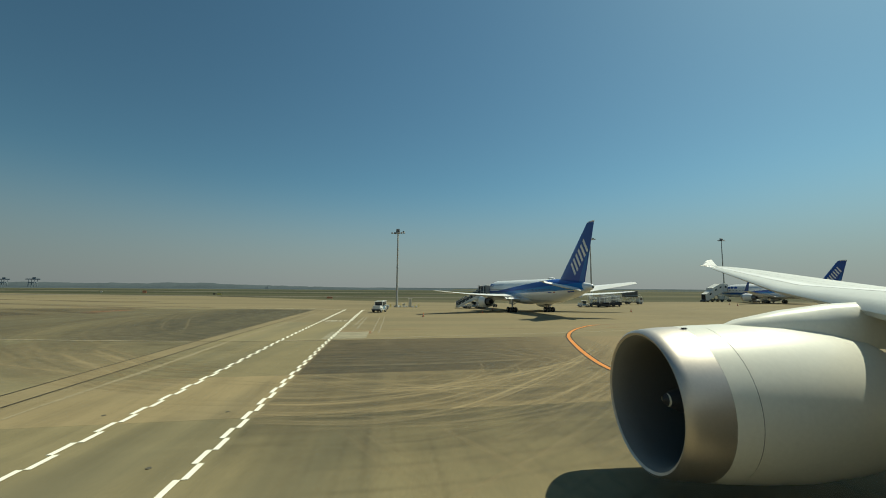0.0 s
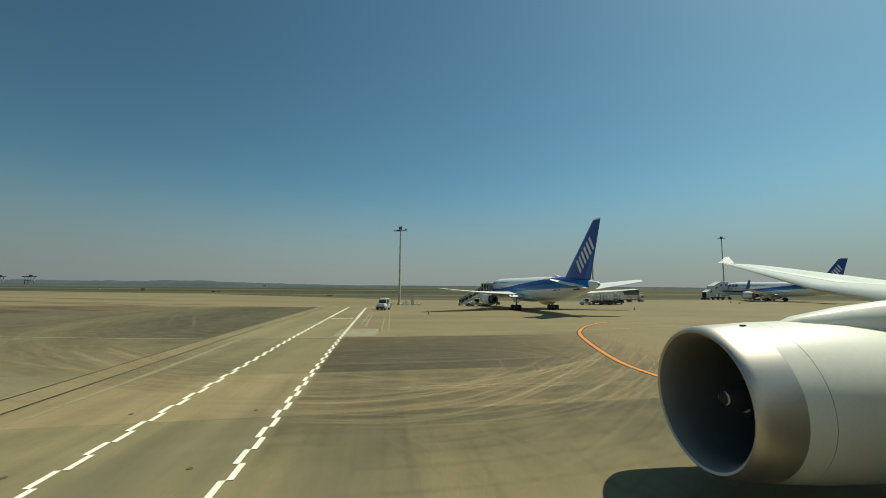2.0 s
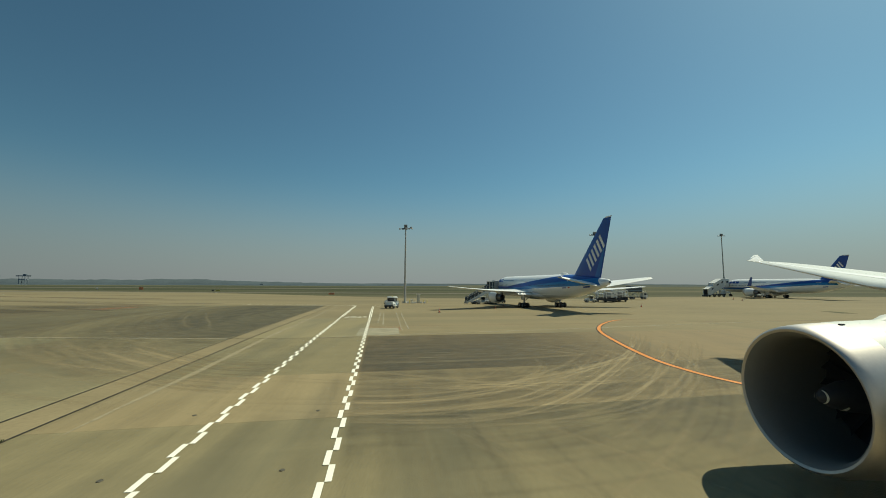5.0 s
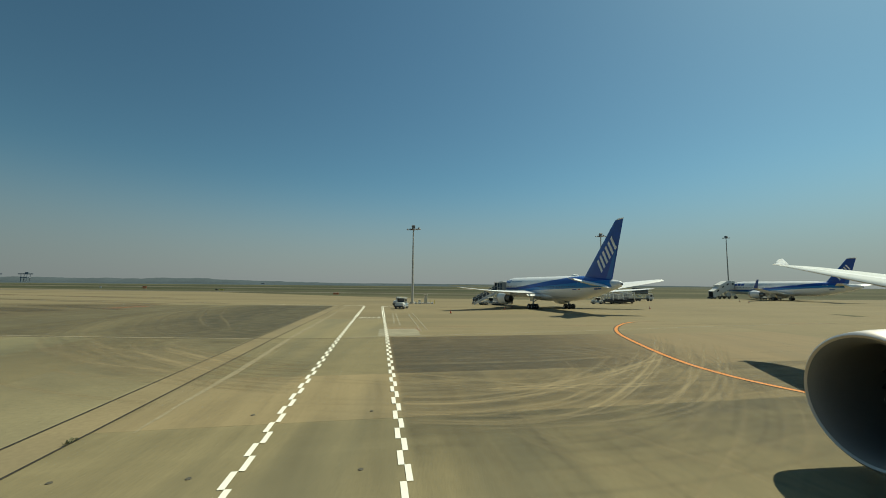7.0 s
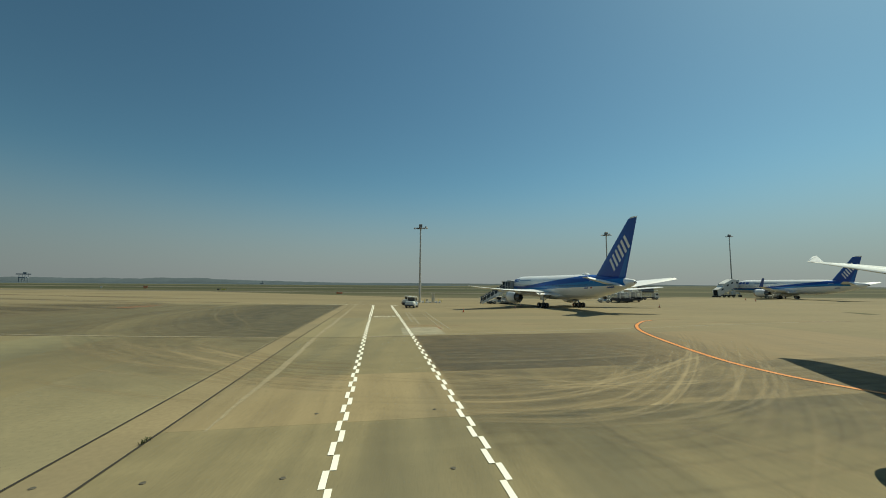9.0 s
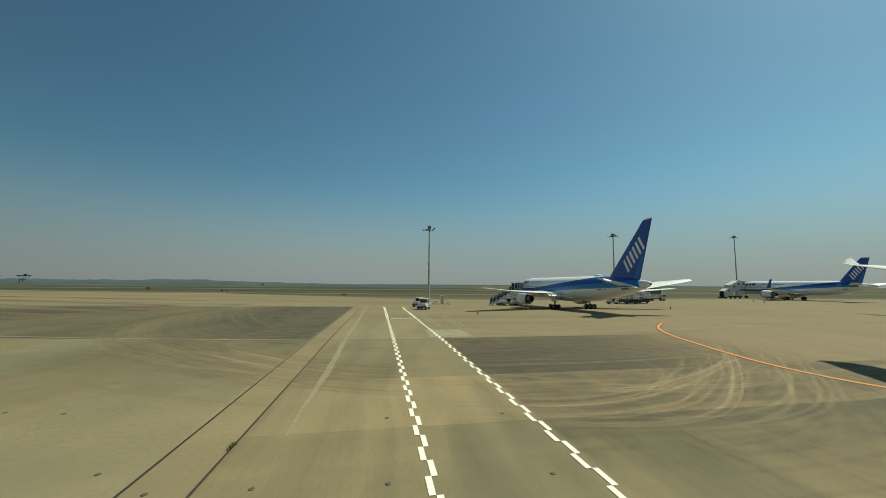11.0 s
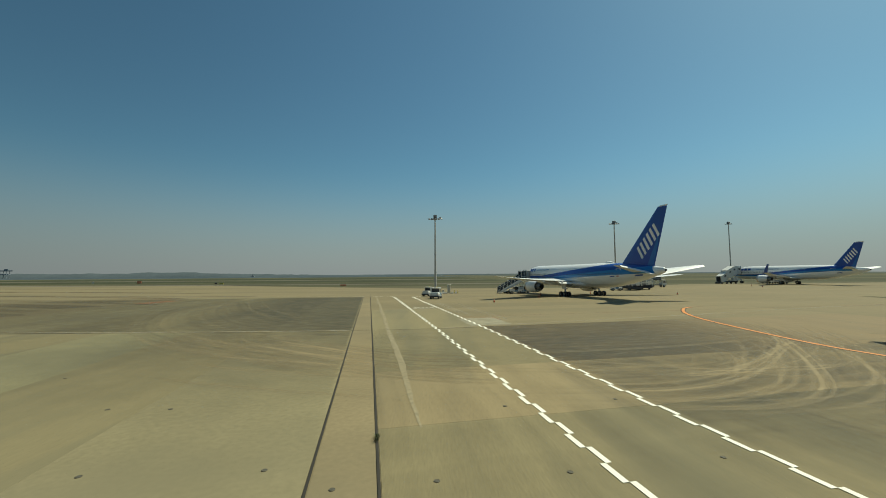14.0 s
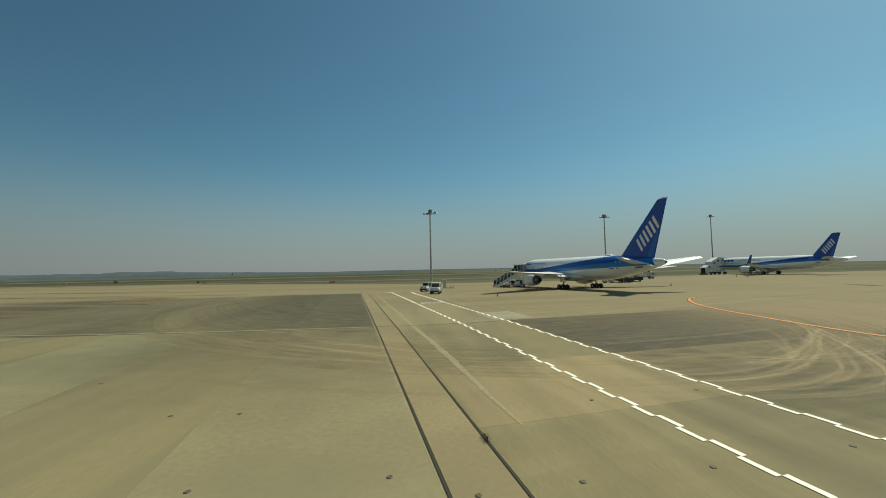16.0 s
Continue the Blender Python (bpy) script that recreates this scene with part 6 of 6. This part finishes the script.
def own_airliner():
    base = pose(-1.095, -0.525, 0)
    a = thing("taxiing_airliner", base, "white airliner wing and engine with polished intake lip", "aircraft")
    # local frame: nose towards -x, wing out along +y
    n = 40
    rings = []
    for x, k in ((2.6, 0.995), (3.0, 1), (14, 1), (24, 1), (32, 0.93), (40, 0.7), (46, 0.42), (50, 0.12)):
        rings.append([(x, -2.75 + 2.88 * k * math.cos(2 * math.pi * i / n), 4.6 + (1 - k) * 1.6 + 2.97 * k * math.sin(2 * math.pi * i / n)) for i in range(n)])
    part("aft_fuselage", Shape().loft(rings), M_AIR_WHITE, a, smooth=50)
    # wing: curved up to the tip
    prof = [(0.0, 0.0), (0.015, 0.2), (0.05, 0.34), (0.14, 0.47), (0.3, 0.5), (0.6, 0.34), (0.85, 0.13), (1.0, 0.02), (0.85, -0.06), (0.6, -0.22), (0.3, -0.4), (0.14, -0.38), (0.05, -0.27), (0.015, -0.16)]
    rings = []
    wing = []
    for y, chord, th in ((0.5, 12.5, 0.105), (4, 11.0, 0.105), (8, 8.8, 0.10), (12, 6.9, 0.09), (15, 5.7, 0.08), (18, 4.7, 0.072), (21, 3.9, 0.066), (24, 3.1, 0.06), (26.4, 2.3, 0.056), (27.4, 1.7, 0.05), (28.0, 0.9, 0.045)):
        wing.append((y, 20.38 - 0.468 * (28 - y), 6.58 - 0.135 * min(28 - y, 13) - 0.08 * max(0, 15 - y), chord, th))
    for y, le, zle, chord, th in wing:
        rings.append([(le + u * chord, y, zle + w * th * chord) for u, w in prof])
    wg = part("wing", Shape().loft(rings), M_WING, a, "pale grey wing with a lighter leading edge", smooth=40)
    sl = []
    for y, le, zle, chord, th in wing[2:9]:
        pr = [(0.16, 0.51), (0.09, 0.45), (0.04, 0.345), (0.0, 0.2), (-0.012, 0.0), (0.0, -0.17), (0.04, -0.28), (0.09, -0.35), (0.08, -0.3), (0.04, -0.2), (0.03, 0.1), (0.05, 0.3)]
        sl.append([(le + u * chord, y, zle + w * th * chord) for u, w in pr])
    part("slat", Shape().loft(sl), M_WING, wg, "white leading-edge slat", smooth=50)
    seam = []
    for y, le, zle, chord, th in wing[2:9]:
        seam.append([(le + u * chord, y, zle + (0.515 if u < 0.3 else 0.48) * th * chord) for u in (0.17, 0.29)])
    part("walkway_band", Shape().loft(seam, caps=False, closed=False), M_TAIL_GREY, wg, "darker grey band behind the slat")
    for u in (0.42, 0.62):
        line = []
        for y, le, zle, chord, th in wing[2:9]:
            zz = zle + float(np.interp(u, [0.3, 0.6, 0.85], [0.5, 0.34, 0.13])) * th * chord + 0.006
            line.append([(le + (u + d) * chord, y, zz) for d in (0.0, 0.006)])
        part("panel_seam", Shape().loft(line, caps=False, closed=False), M_STEEL, wg)
    fin_ = [(19.98, 27.95, 6.62), (20.3, 28.05, 6.78), (20.75, 28.3, 7.03), (21.12, 28.38, 7.1), (21.2, 27.95, 6.6)]
    part("wing_tip", Shape().loft([fin_, [(x + 0.03, y + 0.12, z - 0.02) for x, y, z in fin_]]), M_AIR_WHITE, wg, "white upturned wing tip")
    # engine on its pylon
    ax = pose(6.17, 9.566, 2.143, 0, 0, 2.9) @ Matrix.Scale(1.059, 4)
    e = new("engine")
    e.parent = a
    part("intake_lip", Shape().spin(ax, [(0.03, 1.465), (0.0, 1.52), (0.05, 1.575), (0.22, 1.61), (0.55, 1.645), (0.92, 1.665)], 64), M_SILVER, e, "polished metal intake lip", smooth=60)
    part("intake_liner", Shape().spin(ax, [(0.032, 1.463), (0.08, 1.42), (0.24, 1.352), (0.5, 1.32), (0.95, 1.36), (1.35, 1.42), (2.35, 1.46)], 64), M_LINER, e, "grey intake liner", smooth=60)
    part("front_cowl", Shape().spin(ax, [(0.925, 1.663), (1.2, 1.685), (1.42, 1.70)], 64), M_COWL, e, smooth=60)
    part("cowling", Shape().spin(ax, [(1.435, 1.698), (2.2, 1.73), (3.2, 1.72), (4.2, 1.62), (4.9, 1.48), (5.1, 1.44), (4.6, 1.2)], 64), M_COWL, e, smooth=60)
    part("core_nozzle", Shape().spin(ax, [(4.6, 1.1), (5.6, 0.85), (6.2, 0.7), (6.1, 0.6)], 40), M_STEEL, e, smooth=60)
    part("exhaust_plug", Shape().spin(ax, [(5.6, 0.55), (6.4, 0.35), (7.0, 0.02)], 30), M_STEEL, e, smooth=60)
    part("fan_case", Shape().spin(ax, [(2.35, 1.47), (2.4, 0.3)], 48), M_DARK, e)
    for k in range(20):
        q = 2 * math.pi * k / 20
        ring = []
        for r, tw in ((0.38, 0.5), (0.8, 0.8), (1.42, 1.1)):
            for s in (-1, 1):
                qa = q + s * 0.10 * (1.2 - 0.45 * r)
                ring.append(ax @ Vector((2.2 + s * 0.12 * tw * 0.6, r * math.cos(qa), r * math.sin(qa))))
        part("fan_blade", Shape().add(ring, [(0, 1, 3, 2), (2, 3, 5, 4)]), M_DARK, e)
    sp_ = part("spinner", Shape().spin(ax, [(0.5, 0.002), (0.58, 0.12), (0.78, 0.23), (1.15, 0.34), (2.3, 0.44)], 32), M_GSE_DARK, e, "dark fan spinner", smooth=60)
    for q0, q1, rr in ((1.7, 4.5, 0.15), (-0.45, 0.45, 0.13), (3.75, 4.5, 0.30)):
        pts = []
        for k in range(9):
            q, w = q0 + (q1 - q0) * k / 8, 0.008 * math.sin(math.pi * (k + 0.6) / 9.2) + 0.003
            for s in (-1, 1):
                r = rr + s * w
                xx = np.interp(r, [0.002, 0.12, 0.23, 0.34], [0.5, 0.58, 0.78, 1.15]) - 0.03
                pts.append(ax @ Vector((float(xx), r * math.cos(q), r * math.sin(q))))
        part("spinner_mark", Shape().add(pts, [(2 * k, 2 * k + 1, 2 * k + 3, 2 * k + 2) for k in range(8)]), M_WHITE_LINE, sp_, "white curved spinner mark")
    part("vent_scoop", Shape().box(7.15, 9.3, 3.905, 0.13, 0.06, 0.03, bevel=0.008), M_DARK, e, "small dark cowling vent")
    rings = []
    for x, hw, zt, zb in ((8.2, 0.03, 3.9, 3.7), (8.8, 0.28, 4.12, 3.65), (9.8, 0.4, 4.33, 3.6), (11.0, 0.42, 4.5, 3.5), (12.6, 0.4, 4.6, 3.4), (14.6, 0.3, 4.5, 3.4)):
        rings.append([(x, 9.72 + hw * c, zb + (zt - zb) * s) for c, s in ((-1, 0), (1, 0), (1, 0.6), (0.7, 0.9), (0, 1), (-0.7, 0.9), (-1, 0.6))])
    part("pylon", Shape().loft(rings), M_COWL, e, smooth=50)
    g = new("main_gear")
    g.parent = a
    for gy in (2.1, -7.6):  # wheels stand on the apron
        part("strut", Shape().tube((17.5, gy, 0.6), (17.0, gy * 0.6 - 1.1, 3.6), 0.2), M_STEEL, g)
        for gx in (16.8, 18.2):
            for s in (-0.55, 0.55):
                ta, tb = wheel_mesh(0.66, 0.45)
                wo = part("wheel", ta, M_TYRE, g)
                wo.location, wo.rotation_euler = (gx, gy + s, 0.66), (0, 0, radians(90))
                part("rim", tb, M_STEEL, wo)


own_airliner()


# ---- paving slabs, nearest part of the apron ----
def slabs():
    deck = tagged(new("pavement"), "weathered concrete apron slabs with open joints", "pavement", kind="structure")
    meshes = {}

    def slab(x0, w, y, h, cross, tone):
        """One slab: x0 its near-left edge on the road grid, cross the slope of its cross joints."""
        key = (round(w, 2), round(h, 2), cross, tone)
        if key not in meshes:
            g = 0.003
            pts = [(u + SKEW * (v + cross * u), v + cross * u) for u, v in ((g, g), (w - g, g), (w - g, h - g), (g, h - g))]
            mx, my = sum(p[0] for p in pts) / 4, sum(p[1] for p in pts) / 4
            inner = [(mx + (x - mx) * 0.998, my + (q - my) * 0.998) for x, q in pts]
            s = Shape().add([(x, q, -0.02) for x, q in pts] + [(x, q, -0.004) for x, q in pts] + [(x, q, 0.0) for x, q in inner],
                            [(8, 9, 10, 11)] + [(k + i, k + (i + 1) % 4, k + 4 + (i + 1) % 4, k + 4 + i) for k in (0, 4) for i in range(4)])
            me = s.mesh("slab")
            me.materials.append(M_SLAB[tone])
            meshes[key] = me
        o = part("slab", meshes[key], M_SLAB[tone], deck)
        o.location = (x0 + SKEW * y, y, 0)

    # the service road and the bays beyond it
    cols = [-14.97, -9.29, -4.90, 16.8, 38.4]
    bands = ((-11.0, 24.4, ("grey", "grey", "grey")), (13.4, 7.1, ("tan", "tan", "tan")), (20.5, 14.5, ("grey", "grey", "dark")), (35.0, 22.0, ("grey", "grey", "stand")))
    for c in range(len(cols) - 1):
        for y0, deep, tones in bands:
            slab(cols[c], cols[c + 1] - cols[c], y0 + CROSS * (cols[c] + 9.1), deep, CROSS, tones[min(c, 2)])
    # the drain strip and the stands beyond it
    for y, deep in ((-11.0, 45.2), (34.2, 31.4), (65.6, 31.4)):
        slab(-16.62, 1.55, y, deep, 0.0, "strip")
        x = -16.72
        for w, near, beyond in ((6.75, "plain", "plain"), (7.1, "grey", "plain"), (7.2, "pale", "grey"), (7.2, "grey", "grey"), (7.2, "plain", "plain"), (7.2, "pale", "grey")):
            x -= w
            slab(x, w, y, deep, 0.0, beyond if y > 30 else near)


slabs()


# ---- everything beyond the long joint follows the fall of the apron ----
def settle():
    flat = {"road marking", "tyre marks", "drain", "pavement patch"}
    done = set()
    for ob in [o for o in scene.objects if o.parent is None and o.type in {"MESH", "EMPTY"}]:
        name = ob.name.split(".")[0]
        if name in {"ground", "road"}:
            continue
        if name in {"lane_line", "pavement"}:
            for o in ob.children:
                if name == "pavement":
                    x, y = o.location.x, o.location.y
                    mid = sum((v.co for v in o.data.vertices), Vector()) / len(o.data.vertices)
                    if y + mid.y > joint_y(x + mid.x, y + mid.y):
                        o.location.z += -FALL * (y - joint_y(x, y))
                        road_side = x - SKEW * y > -15.0
                        o.rotation_euler = (-FALL * (1 + CROSS * SKEW) if road_side else -FALL, -FALL * CROSS if road_side else 0, 0)
                    continue
                if len(o.data.vertices) == 8:
                    o.location.z += drop(o.location.x, o.location.y)
                elif o.data.name not in done:
                    done.add(o.data.name)
                    for v in o.data.vertices:
                        v.co.z += drop(v.co.x, v.co.y)
        elif ob.type == "MESH" and ob.get("category") in flat:
            place = ob.matrix_basis.copy()
            for v in ob.data.vertices:
                w = place @ v.co
                v.co.z += drop(w.x, w.y)
        else:
            x, y = (ob.location.x, ob.location.y) if ob.type == "EMPTY" or ob.location.length > 0.1 else (0.0, 300.0)
            if ob.type == "MESH" and ob.get("category") == "weed":
                continue
            ob.location.z += drop(x, y)


settle()
